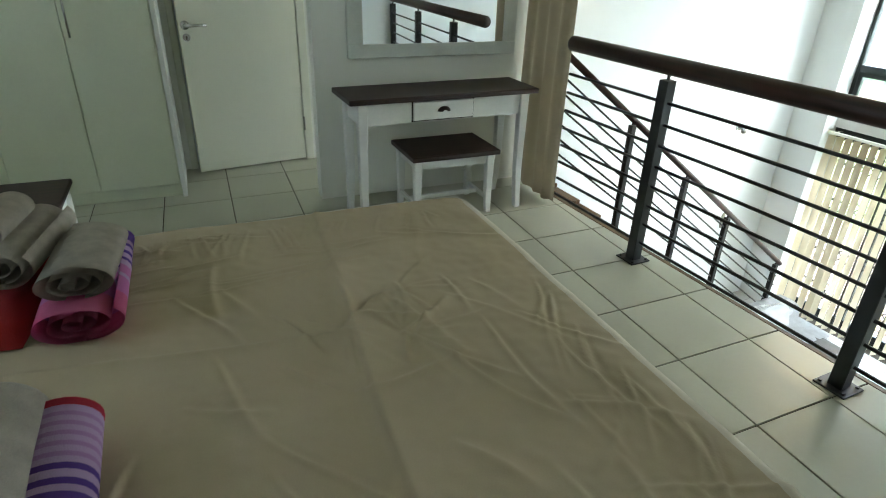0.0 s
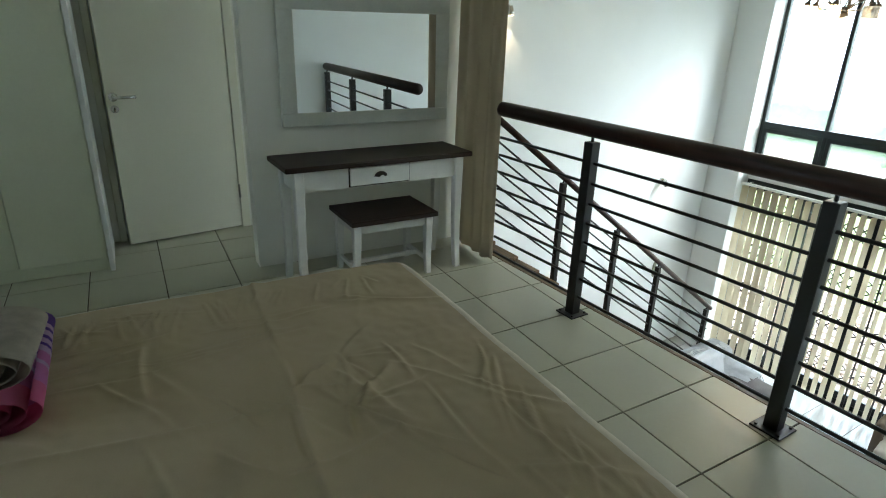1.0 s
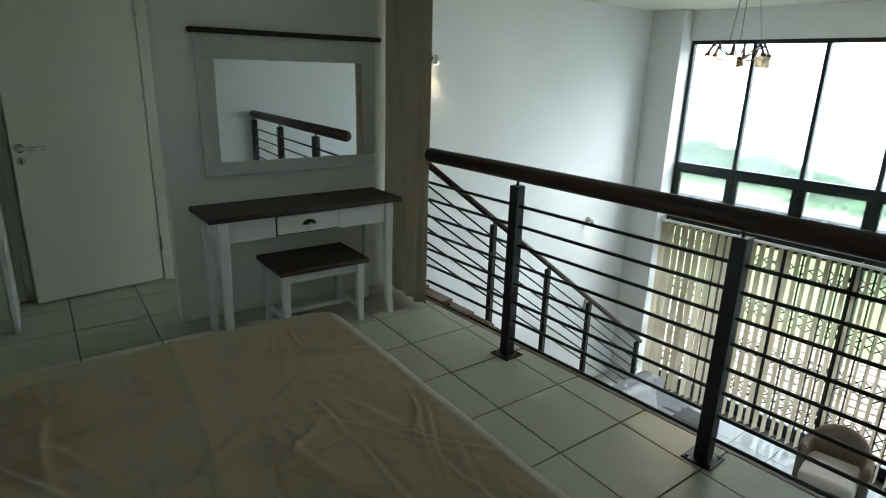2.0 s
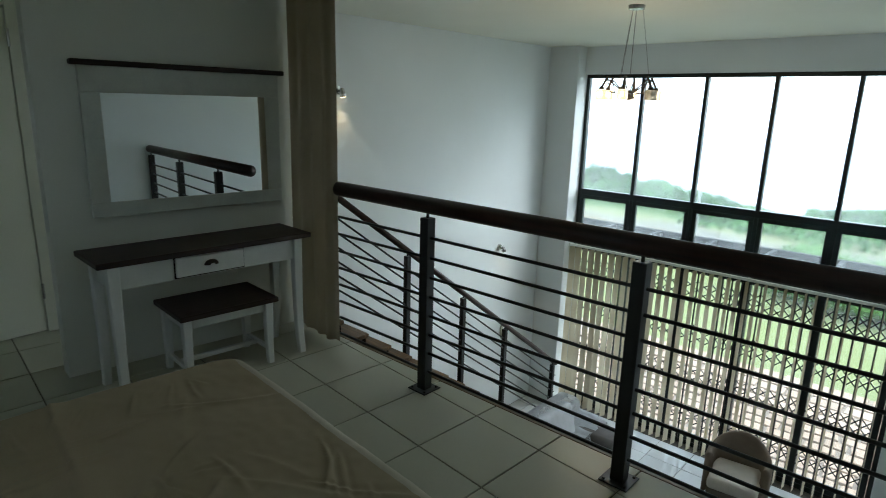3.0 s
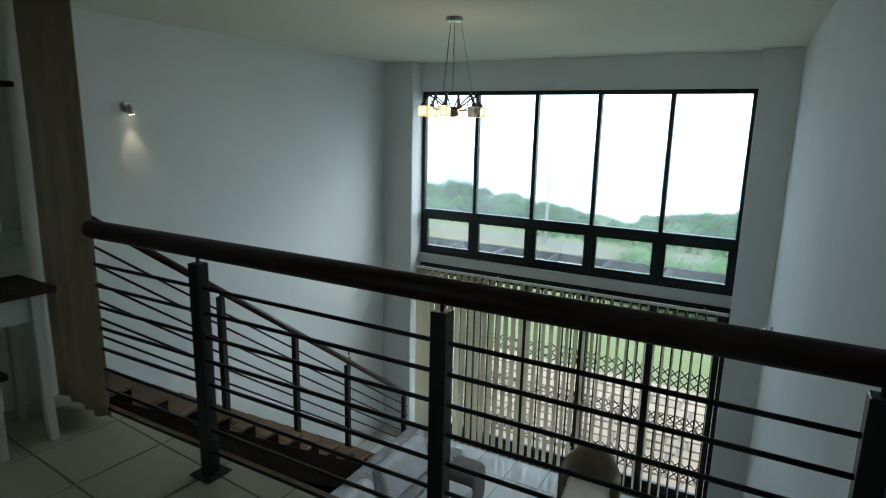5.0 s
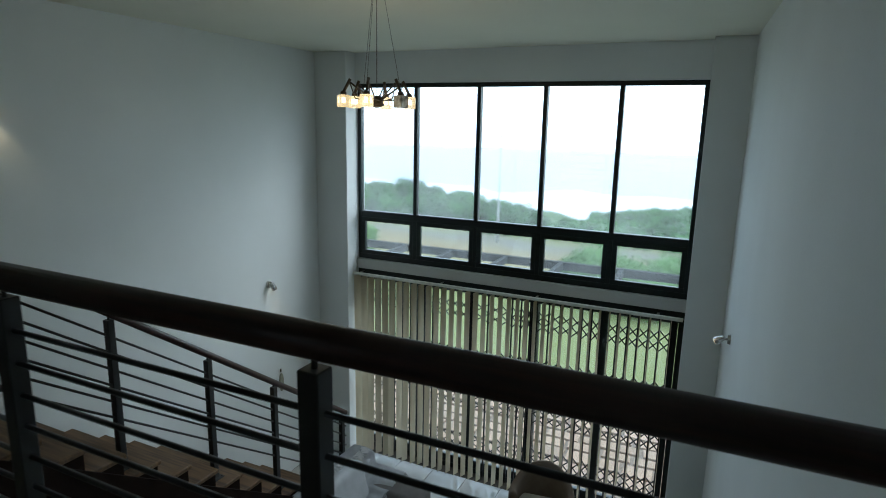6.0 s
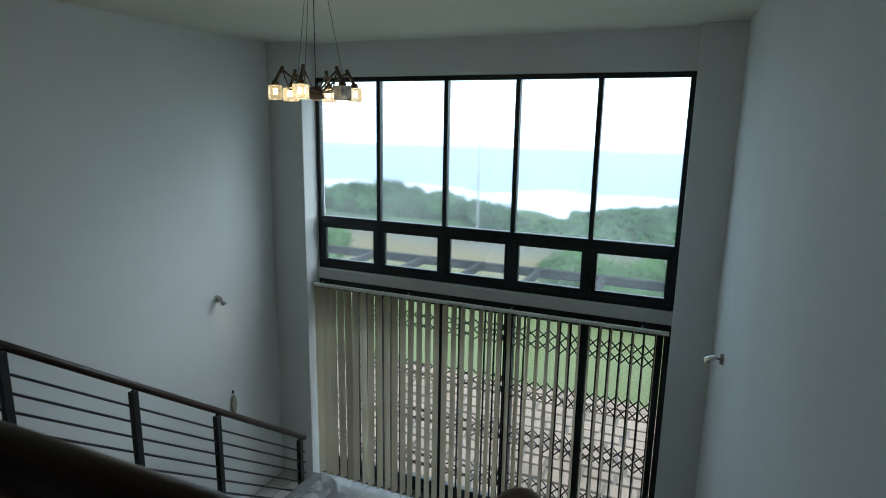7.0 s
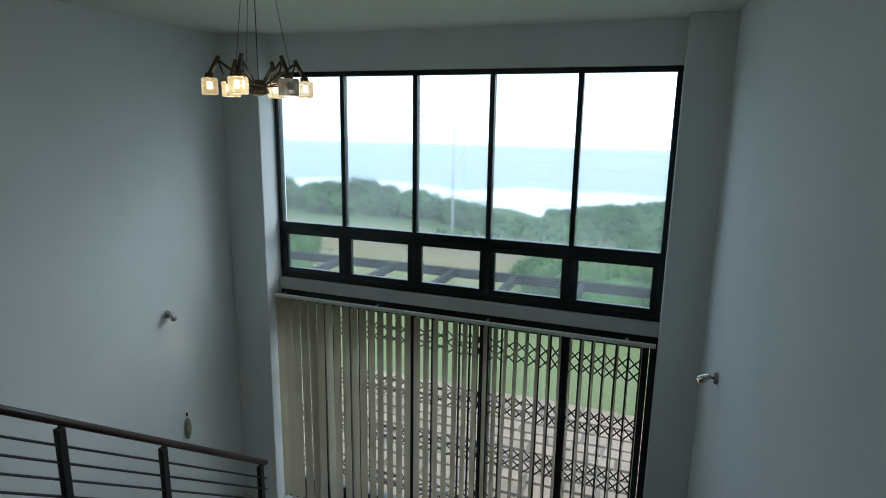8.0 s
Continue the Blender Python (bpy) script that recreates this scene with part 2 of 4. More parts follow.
# ---- railing of the gallery ----
def railing(name, start, end, posts, bars, label, hand_r, post_w, group=""):
    """A mahogany handrail on black posts with round bars; start and end are the handrail's centre line."""
    th = thing(name, pose(0, 0, 0), label, "railing", group)
    a, b = Vector(start), Vector(end)
    d = (b - a)
    bm = BM()
    rod(bm, a, b, hand_r, n=20)
    part("handrail", bm, MAHOGANY, th, "varnished dark mahogany handrail", True)
    for u, foot in posts:
        p = a + d * u
        bm = BM()
        box(bm, p.x - post_w / 2, p.x + post_w / 2, p.y - post_w / 2, p.y + post_w / 2, foot, p.z - hand_r - 0.022, 0.003)
        post = part("post", bm, STEEL, th)
        bm = BM()
        rod(bm, (p.x, p.y, p.z - hand_r - 0.026), (p.x, p.y, p.z - hand_r * 0.7), 0.008, n=8)
        part("pin", bm, STEEL, post)
        bm = BM()
        box(bm, p.x - post_w * 1.1, p.x + post_w * 1.1, p.y - post_w * 1.1, p.y + post_w * 1.1, foot, foot + 0.008, 0.002)
        for sx in (-1, 1):
            for sy in (-1, 1):
                rod(bm, (p.x + sx * post_w * 0.8, p.y + sy * post_w * 0.8, foot + 0.006), (p.x + sx * post_w * 0.8, p.y + sy * post_w * 0.8, foot + 0.016), 0.007, n=6)
        part("base_plate", bm, STEEL, post)
    for drop in bars:
        bm = BM()
        rod(bm, a - Vector((0, 0, drop)), b - Vector((0, 0, drop)), 0.0085, n=8)
        part("bar", bm, STEEL, th, smooth=True)
    return th


RX0, RX1, RZ = -0.722, RW(0.39) - 0.004, 1.026
railing("gallery_railing", (RX0, RAILY, RZ), (RX1, RAILY, RZ), [((x - RX0) / (RX1 - RX0), 0.0) for x in (0.02, 1.18, RX1 - 0.03)],
        [RZ - (0.856 - 0.1065 * k) for k in range(8)], "gallery railing of black steel with mahogany handrail", 0.043, 0.058)

# ---- stairs along the west wall ----
STAIRX0, STAIRX1, SRX = -2.496, -1.52, -1.655
RISE, GO, SY = -LOW / 15, 0.26, 0.74
stairs = thing("staircase", pose(0, 0, 0), "straight staircase with oak treads going down along the white wall", "staircase", kind="structure")
bm = BM()
for i in range(1, 15):
    z = -RISE * i
    box(bm, STAIRX0, STAIRX1, SY + GO * (i - 1), SY + GO * i, LOW if i > 10 else z - 0.34, z - 0.036)
part("carriage", bm, STAIRSIDE, stairs)
bm = BM()
box(bm, STAIRX0, STAIRX1, EDGE + 0.002, SY, -0.26, -0.036)
part("landing", bm, STAIRSIDE, stairs)
bm = BM()
box(bm, 0, STAIRX1 - STAIRX0 + 0.02, 0, GO + 0.022, -0.036, 0, 0.006)
first = part("tread", bm, STAIRWOOD, stairs)
first.location = (STAIRX0, SY, -RISE)
for i in range(2, 15):
    t = new("tread", first.data)
    t.parent, t.location = stairs, (STAIRX0, SY + GO * (i - 1), -RISE * i)
boxpart("tread", (STAIRX0, STAIRX1 + 0.02, EDGE + 0.003, SY, -0.034, 0.0), STAIRWOOD, stairs, 0.004)

bm = BM()
bar(bm, (STAIRX1 + 0.036, SY - 0.10, -0.246), (STAIRX1 + 0.036, SY + GO * 11.0, -2.34), 0.028, 0.27, (0, 0, 1))
part("outer_stringer", bm, STAIRSIDE, stairs, "dark wooden stringer along the open side")

SA, SB = Vector((SRX, 0.62, 1.13)), Vector((SRX, 4.62, -1.76))
railing("stair_railing", SA, SB, [((y - SA.y) / (SB.y - SA.y), f) for y, f in ((0.70, 0.0), (1.87, -RISE * 5), (2.68, -RISE * 8), (3.44, -RISE * 11), (4.54, LOW))],
        [0.17, 0.29, 0.41, 0.53, 0.65, 0.77], "stair railing of black steel bars with mahogany handrail", 0.027, 0.05)

# ---- hazy glass ----
def hazed(name, haze, smear=0.0):
    """A pane that pales the view with a thin scattering film, blurs it by smear, and reflects faintly."""
    m = bpy.data.materials.new(name)
    m.use_nodes = True
    n, l = m.node_tree.nodes, m.node_tree.links
    n.remove(n["Principled BSDF"])
    tr, tl, gl = n.new("ShaderNodeBsdfRefraction" if smear else "ShaderNodeBsdfTransparent"), n.new("ShaderNodeBsdfTranslucent"), n.new("ShaderNodeBsdfGlossy")
    tr.inputs[0].default_value, tl.inputs[0].default_value = (0.97, 0.985, 0.98, 1), (0.9, 0.93, 0.93, 1)
    gl.inputs["Roughness"].default_value = 0.02
    if smear:
        tr.inputs["Roughness"].default_value, tr.inputs["IOR"].default_value = smear, 1.45
    tc, nz, mr = n.new("ShaderNodeTexCoord"), n.new("ShaderNodeTexNoise"), n.new("ShaderNodeMapRange")
    nz.inputs["Scale"].default_value, nz.inputs["Detail"].default_value = 1.6, 4
    l.new(tc.outputs["Object"], nz.inputs[0])
    l.new(nz.outputs[0], mr.inputs[0])
    mr.inputs[1].default_value, mr.inputs[2].default_value, mr.inputs[3].default_value, mr.inputs[4].default_value = 0.3, 0.7, haze * 0.6, haze * 1.4
    a, b = n.new("ShaderNodeMixShader"), n.new("ShaderNodeMixShader")
    l.new(mr.outputs[0], a.inputs[0])
    l.new(tr.outputs[0], a.inputs[1])
    l.new(tl.outputs[0], a.inputs[2])
    b.inputs[0].default_value = 0.035
    l.new(a.outputs[0], b.inputs[1])
    l.new(gl.outputs[0], b.inputs[2])
    l.new(b.outputs[0], n["Material Output"].inputs[0])
    return m


# the haze and softness of the view outdoors are put into the panes
HAZED = hazed("hazed_blurred_window_glass", 0.065, 0.065)
SASHGLASS = hazed("hazed_blurred_sash_glass", 0.04, 0.075)
DOORGLASS = hazed("door_glass", 0.03)
for ob in bpy.data.objects:
    if ob.name.startswith("pane"):
        ob.data.materials[0] = HAZED if ob.parent.name.startswith("window") else SASHGLASS

# ---- sliding doors, trellis gates and blind ----
DX = [-2.06, -1.29, -0.53, 0.236, 1.0, 1.70]
doors = thing("sliding_door", pose(0, 0, 0), "dark-framed glass sliding doors leading to the terrace", "sliding door", kind="structure")
frame_bar("door_frame", (-2.06, 1.80, 5.54, 5.70, -0.40, -0.277), doors)
frame_bar("door_frame", (-2.06, 1.80, 5.62, 5.70, LOW, LOW + 0.06), doors)
for i, x in enumerate(DX):
    w = 0.035 if i in (0, 5) else 0.044
    frame_bar("stile", (max(x - w, -2.06), x + w, 5.625, 5.695, LOW + 0.06, -0.40), doors)
frame_bar("stile", (1.74, 1.80, 5.625, 5.695, LOW + 0.06, -0.40), doors)
for a, b in zip(DX, DX[1:]):
    frame_bar("bottom_rail", (a + 0.04, b - 0.04, 5.635, 5.685, LOW + 0.06, LOW + 0.16), doors)
    boxpart("pane", (a + 0.036, b - 0.036, 5.657, 5.663, LOW + 0.16, -0.40), DOORGLASS, doors).visible_shadow = False


def trellis_gate(x0, x1, bunch):
    """An expanding security gate: upright channels joined by rows of crossed flat links."""
    g = thing("trellis_gate", pose(0, 0, 0), "black expanding steel security gate behind the blind", "security gate", "security gates")
    n = 7
    us = [i / (n - 1) for i in range(n)]
    us = [u ** bunch if bunch >= 1 else 1 - (1 - u) ** (1 / bunch) for u in us]
    xs = [x0 + (x1 - x0) * u for u in us]
    for x in xs:
        boxpart("upright", (x - 0.008, x + 0.008, 5.575, 5.595, LOW + 0.02, -0.42), STEEL, g)
    for zc in (-0.64, -1.21, -1.76, -2.32):
        bm = BM()
        for xa, xb in zip(xs, xs[1:]):
            for k in (-1, 0):
                za, zb = zc + k * 0.115, zc + (k + 1) * 0.115
                bar(bm, (xa, 5.566, za), (xb, 5.566, zb), 0.004, 0.013, (0, 0, 1))
                bar(bm, (xa, 5.604, zb), (xb, 5.604, za), 0.004, 0.013, (0, 0, 1))
        part("lattice", bm, STEEL, g)
    bm = BM()
    box(bm, x0 - 0.01, x1 + 0.01, 5.57, 5.60, -0.42, -0.40)
    part("top_track", bm, STEEL, g)


for a, b, k in ((-2.02, -1.33, 1), (-1.25, -0.57, 1), (-0.49, 0.196, 0.6), (0.276, 0.96, 0.85), (1.04, 1.67, 1)):
    trellis_gate(a, b, k)

blind = thing("vertical_blind", pose(0, 0, 0), "cream fabric vertical blind hanging half open", "vertical blind")
bm = BM()
box(bm, -2.055, 1.785, 5.40, 5.44, -0.345, -0.312, 0.004)
part("headrail", bm, WHITEWOOD, blind, "white metal headrail")
for x in (-1.95, -0.85, 0.3, 1.55):
    boxpart("bracket", (x - 0.015, x + 0.015, 5.43, 5.50, -0.318, -0.30), CHROME, blind, 0.002)
bm = BM()
for k in range(6):
    u = k / 5
    for z in (0, -2.355):
        bm.verts.new((-0.0445 + 0.089 * u, 0.004 * math.sin(math.pi * u), z))
bm.verts.ensure_lookup_table()
for k in range(5):
    bm.faces.new([bm.verts[i] for i in (2 * k, 2 * k + 2, 2 * k + 3, 2 * k + 1)])
bmesh.ops.solidify(bm, geom=bm.faces, thickness=0.0012)
slat_mesh = None
rnd = random.Random(4)
for i in range(38):
    x = -2.0 + 0.0995 * i
    ang = 56 + 33 * (i / 37) ** 0.8 + rnd.uniform(-4, 4)
    if slat_mesh is None:
        s = part("slat", bm, SLAT, blind)
        slat_mesh = s.data
    else:
        s = new("slat", slat_mesh)
        s.parent = blind
    s.matrix_basis = pose(x, 5.42, -0.352, rnd.uniform(-0.3, 0.3), rnd.uniform(-0.3, 0.3), ang)

# ---- gallery room ----
def room_wall(name, x0, x1, y0, y1, z0, z1, label, mat=PLASTER_WARM):
    ob = slab(name, (x0, x1, y0, y1, z0, z1), mat, label, "wall")
    ob.matrix_world = ROOM
    return ob


room_wall("wall_table", -1.49, -1.37, -1.03, 0.40, 0.0, TOP, "white painted partition wall behind the dressing table")
DW = -2.225
room_wall("wall_door_a", DW - 0.15, DW, -0.915, 0.35, 0.0, TOP, "white painted wall beside the bedroom door")
room_wall("wall_door_b", DW - 0.15, DW, -1.80, -0.915, 2.07, TOP, "white painted wall above the bedroom door")
room_wall("wall_door_c", DW - 0.15, DW, -3.9, -1.80, 0.0, TOP, "white painted wall behind the wardrobe")

fr = thing("door_frame", ROOM, "cream painted wooden frame of the bedroom door", "door frame", kind="structure")
boxpart("jamb", (DW - 0.14, DW + 0.018, -0.975, -0.915, 0.0, 2.07), DOORPAINT, fr, 0.004)
boxpart("jamb", (DW - 0.14, DW + 0.018, -1.80, -1.755, 0.0, 2.07), DOORPAINT, fr, 0.004)
boxpart("head", (DW - 0.14, DW + 0.018, -1.755, -0.975, 2.02, 2.07), DOORPAINT, fr, 0.004)

dr = thing("door_1", ROOM @ pose(DW + 0.012, -0.975, 0.012, 0, 0, 9.0), "plain white painted interior door standing slightly ajar", "door", kind="structure")
boxpart("leaf", (-0.04, 0.0, -0.775, -0.003, 0.0, 1.995), DOORPAINT, dr, 0.003)
handle = BM()
rod(handle, (0.0, -0.735, 0.985), (0.045, -0.735, 0.985), 0.011, n=12)
rod(handle, (0.045, -0.74, 0.985), (0.045, -0.61, 0.985), 0.0105, n=12)
rod(handle, (0.0, -0.735, 0.985), (0.008, -0.735, 0.985), 0.027, n=20)
part("door_handle", handle, CHROME, dr, "brushed chrome lever handle", True)
key = BM()
rod(key, (0.0, -0.735, 0.91), (0.007, -0.735, 0.91), 0.024, n=20)
kp = part("keyhole_plate", key, CHROME, dr, "round chrome keyhole plate")
boxpart("keyhole", (0.0071, 0.0085, -0.739, -0.731, 0.897, 0.92), BRONZE, kp)
for z in (0.22, 1.78):
    bm = BM()
    rod(bm, (0.008, 0.0, z), (0.008, 0.0, z + 0.1), 0.008, n=10)
    part("hinge", bm, CHROME, dr)

sw = thing("light_switch", ROOM @ pose(DW, -0.83, 1.0), "grey plastic switch plate on the wall beside the door", "light switch")
boxpart("plate", (0, 0.012, -0.035, 0.035, -0.10, 0.12), material("grey_plastic", (0.35, 0.34, 0.32), 0.5), sw, 0.004)
boxpart("rocker", (0.012, 0.018, -0.018, 0.018, 0.02, 0.08), material("dark_plastic", (0.09, 0.085, 0.08), 0.5), sw, 0.002)

# wardrobe
CW = -1.682
wd = thing("wardrobe", ROOM, "built-in cream melamine wardrobe with tall plain doors", "wardrobe")
boxpart("side_panel", (DW + 0.002, CW + 0.004, -1.868, -1.84, 0.0, TOP - 0.004), WHITEWOOD, wd, 0.003, "white painted end panel")
boxpart("carcass", (DW + 0.002, CW - 0.022, -3.7, -1.869, 0.085, TOP - 0.004), MELAMINE, wd)
boxpart("plinth", (DW + 0.002, CW - 0.03, -3.7, -1.869, 0.0, 0.084), MELAMINE, wd, 0.003)
y = -1.872
for k in range(4):
    d = boxpart("door", (CW - 0.02, CW, y - 0.447, y - 0.002, 0.088, TOP - 0.01), MELAMINE, wd, 0.0025)
    hy = y - 0.415
    bm = BM()
    rod(bm, (CW + 0.03, hy, 0.99), (CW + 0.03, hy, 1.23), 0.006, n=10)
    for z in (1.01, 1.21):
        rod(bm, (CW, hy, z), (CW + 0.03, hy, z), 0.005, n=8)
    part("handle", bm, CHROME, d, "slim chrome bar handle", True)
    y -= 0.449


# ---- dressing table, stool, side table: white frames with dark tops ----
def taper_leg(x, y, z, w0, w1, flare):
    """A square leg, tapered, that curves outward at its foot."""
    bm = BM()
    rings = []
    for k in range(9):
        u = k / 8
        w = w0 + (w1 - w0) * u
        f = flare * max(0, (u - 0.55) / 0.45) ** 2
        rings.append([bm.verts.new((x + f + sx * w / 2, y + sy * w / 2, z * (1 - u))) for sx, sy in ((-1, -1), (1, -1), (1, 1), (-1, 1))])
    for a, b in zip(rings, rings[1:]):
        for i in range(4):
            bm.faces.new((a[i], b[i], b[(i + 1) % 4], a[(i + 1) % 4]))
    bm.faces.new(rings[0])
    bm.faces.new(rings[-1][::-1])
    bmesh.ops.recalc_face_normals(bm, faces=bm.faces)
    bmesh.ops.bevel(bm, geom=[e for e in bm.edges if abs(e.verts[0].co.z - e.verts[1].co.z) > 0.02], offset=0.004, segments=1, affect="EDGES")
    return bm


def framed_table(name, m, lx, ly, h, top_t, over, apron, leg_w, label, category, flare=0.02, stretcher=False):
    """Origin at the floor under the middle of the top; x is its depth, y its length."""
    th = thing(name, m, label, category)
    bm = BM()
    box(bm, -lx / 2, lx / 2, -ly / 2, ly / 2, h - top_t, h, 0.006, seg=2)
    part("tabletop", bm, DARKTOP, th, "dark-stained wooden top")
    ax, ay = lx / 2 - over, ly / 2 - over * (2.3 if ly > 1 else 0.7)
    for sx in (-1, 1):
        for sy in (-1, 1):
            part("leg", taper_leg(sx * (ax - leg_w / 2), sy * (ay - leg_w / 2), h - top_t, leg_w, leg_w * 0.7, flare * sx), WHITEWOOD, th)
    i = leg_w
    for sx in (-1, 1):
        x = sx * (ax - leg_w / 2)
        boxpart("apron", (x - 0.01, x + 0.01, -ay + i, ay - i, h - top_t - apron, h - top_t), WHITEWOOD, th, 0.002)
    for sy in (-1, 1):
        y = sy * (ay - leg_w / 2)
        boxpart("apron", (-ax + i, ax - i, y - 0.01, y + 0.01, h - top_t - apron, h - top_t), WHITEWOOD, th, 0.002)
    if stretcher:
        for sy in (-1, 1):
            y = sy * (ay - leg_w / 2)
            boxpart("stretcher", (-ax + i * 0.9, ax - i * 0.9, y - 0.01, y + 0.01, 0.075, 0.10), WHITEWOOD, th, 0.002)
        boxpart("stretcher", (-0.012, 0.012, -ay + i * 0.7, ay - i * 0.7, 0.075, 0.10), WHITEWOOD, th, 0.002)
    return th


dt = framed_table("dressing_table", pose(-1.045, -0.308, 0, 0, 0, -1.8), 0.365, 1.175, 0.757, 0.030, 0.022, 0.125, 0.056,
                  "white painted dressing table with dark top and one drawer", "dressing table", 0.03)
fx = 0.1825 - 0.022 - 0.018
# dark sheet showing round the drawer front, in place of the shade there
boxpart("drawer_gap_shade", (fx, fx + 0.003, -0.220, 0.166, 0.608, 0.725), STAIRSIDE, dt)
drw = boxpart("drawer_front", (fx, fx + 0.015, -0.214, 0.160, 0.614, 0.719), WHITEWOOD, dt, 0.004)
bm = BM()
for a in range(9):
    t0 = math.pi * a / 8
    for r, dz in ((0.036, 0.0), (0.03, 0.012), (0.012, 0.020)):
        bm.verts.new((fx + 0.014 + dz, -0.027 + r * math.cos(t0) * 1.15, 0.660 + r * math.sin(t0) * 0.8))
bm.verts.ensure_lookup_table()
for a in range(8):
    for b in range(2):
        bm.faces.new([bm.verts[i] for i in (a * 3 + b, a * 3 + b + 1, a * 3 + b + 4, a * 3 + b + 3)])
bmesh.ops.solidify(bm, geom=bm.faces, thickness=0.002)
part("cup_handle", bm, BRONZE, drw, "dark bronze cup handle", True)
framed_table("stool", pose(-1.03, -0.255, 0, 0, 0, -3.0), 0.40, 0.565, 0.412, 0.03, 0.03, 0.06, 0.05,
             "small white stool with a dark wooden seat before the dressing table", "stool", 0.012, True)
framed_table("side_table", ROOM @ pose(-0.40, -2.50, 0), 0.40, 0.50, 0.55, 0.025, 0.02, 0.08, 0.045,
             "small white side table with a dark wooden top", "side table", 0.01)
pp = thing("paper_sheet", ROOM @ pose(-0.33, -2.50, 0.551, 0, 0, 20), "white folded paper lying on the dark table top", "paper")
boxpart("sheet", (-0.10, 0.10, -0.07, 0.07, 0, 0.004), WHITEWOOD, pp)

# mirror
mi = thing("wall_mirror", ROOM @ pose(-1.368, -0.274, 0.882), "large wall mirror in a limewashed frame with dark cornice", "mirror")
OY, OZ, GY, GZ0, GZ1 = 0.556, 0.795, 0.463, 0.080, 0.660
for d in ((-OY, OY, 0, GZ0), (-OY, OY, GZ1, OZ), (-OY, -GY, GZ0, GZ1), (GY, OY, GZ0, GZ1)):
    boxpart("frame_board", (0.0, 0.034, d[0], d[1], d[2], d[3]), CREAMFRAME, mi, 0.003)
boxpart("cornice", (0.0, 0.06, -OY - 0.034, OY + 0.034, OZ, OZ + 0.028), DARKTOP, mi, 0.006, "dark wooden cornice strip")
gl = boxpart("mirror_glass", (0.022, 0.029, -GY, GY, GZ0, GZ1), MIRROR, mi)
gl.matrix_basis = Matrix.Translation((0, 0, GZ0)) @ pose(0, 0, 0, 0, -0.6, -0.5) @ Matrix.Translation((0, 0, -GZ0))

# curtain at the end of the partition
cu = thing("curtain", pose(0, 0, 0), "long tan cloth curtain gathered at the wall's end", "curtain")
bm = BM()
pts = [Vector(p) for p in ((-1.325, 0.465), (-1.22, 0.457), (-1.10, 0.448), (-0.99, 0.438), (-0.89, 0.424), (-0.806, 0.452))]
NP = 60
def along(u):
    s = u * (len(pts) - 1)
    i = min(int(s), len(pts) - 2)
    return pts[i].lerp(pts[i + 1], s - i)
rows = []
for k in range(24):
    z = 0.012 + (TOP - 0.03) * k / 23
    r = []
    for j in range(NP):
        u = j / (NP - 1)
        p, d = along(u), (along(min(1, u + 0.01)) - along(max(0, u - 0.01))).normalized()
        w = 0.010 * math.sin(u * 26 + 0.5 * math.sin(z * 1.3)) + 0.010 * noise.noise(Vector((u * 9, z * 0.8, 3)))
        q = p + Vector((d.y, -d.x)) * w
        sway = 0.008 * math.sin(z * 1.1)
        r.append(bm.verts.new((q.x + sway * 0.6, q.y, z + (0.003 * math.sin(u * 21) if k == 0 else 0))))
    rows.append(r)
for a, b in zip(rows, rows[1:]):
    for i in range(NP - 1):
        bm.faces.new((a[i], a[i + 1], b[i + 1], b[i]))
bmesh.ops.solidify(bm, geom=bm.faces, thickness=0.006)
part("cloth", bm, CURTAIN, cu, smooth=True)
bm = BM()
rod(bm, (-1.325, 0.425, TOP - 0.014), (-0.81, 0.425, TOP - 0.014), 0.012, n=10)
part("rail", bm, WHITEWOOD, cu)

# ---- bed ----
bed = thing("bed", ROOM, "wide bed with a creased beige fitted sheet", "bed")
BX0, BX1, BY0, BY1, BZ = 0.075, 2.10, -2.55, -0.690, 0.55
boxpart("base", (BX0 + 0.05, BX1, BY0 + 0.05, BY1 - 0.05, 0.06, 0.27), GREYFAB, bed, 0.01, "dark upholstered bed base")
for x in (BX0 + 0.15, BX1 - 0.15):
    for y in (BY0 + 0.15, BY1 - 0.15):
        boxpart("leg", (x - 0.03, x + 0.03, y - 0.03, y + 0.03, 0.0, 0.06), DARKTOP, bed)
rc = random.Random(11)
FOLDS = []      # ridges in the cloth: from, to, width, height
def fold(x0, y0, x1, y1, w, h):
    FOLDS.append((x0, y0, x1, y1, w, h))
# the puckered middle
for x0, y0, x1, y1, w, h in ((0.94, -1.41, 0.71, -1.24, 0.026, 0.005), (0.59, -1.36, 0.91, -1.41, 0.016, 0.006), (0.98, -1.26, 0.83, -1.09, 0.015, 0.008), (0.99, -1.27, 1.23, -1.06, 0.013, 0.009),
                             (1.08, -1.19, 1.43, -1.02, 0.014, 0.008), (0.99, -1.27, 1.12, -1.29, 0.013, 0.007), (1.01, -1.04, 1.43, -1.00, 0.014, 0.006), (1.16, -0.87, 1.53, -0.86, 0.014, 0.006),
                             (0.73, -1.06, 0.93, -1.05, 0.013, 0.005), (0.78, -1.60, 0.99, -1.49, 0.016, 0.007), (1.02, -1.60, 1.15, -1.49, 0.018, 0.006), (1.09, -1.82, 1.17, -1.65, 0.016, 0.005),
                             (0.72, -1.21, 0.86, -1.22, 0.014, 0.008), (0.86, -1.50, 0.96, -1.36, 0.014, 0.008), (1.00, -1.24, 0.90, -1.18, 0.012, 0.008)):
    fold(x0, y0, x1, y1, w, h)
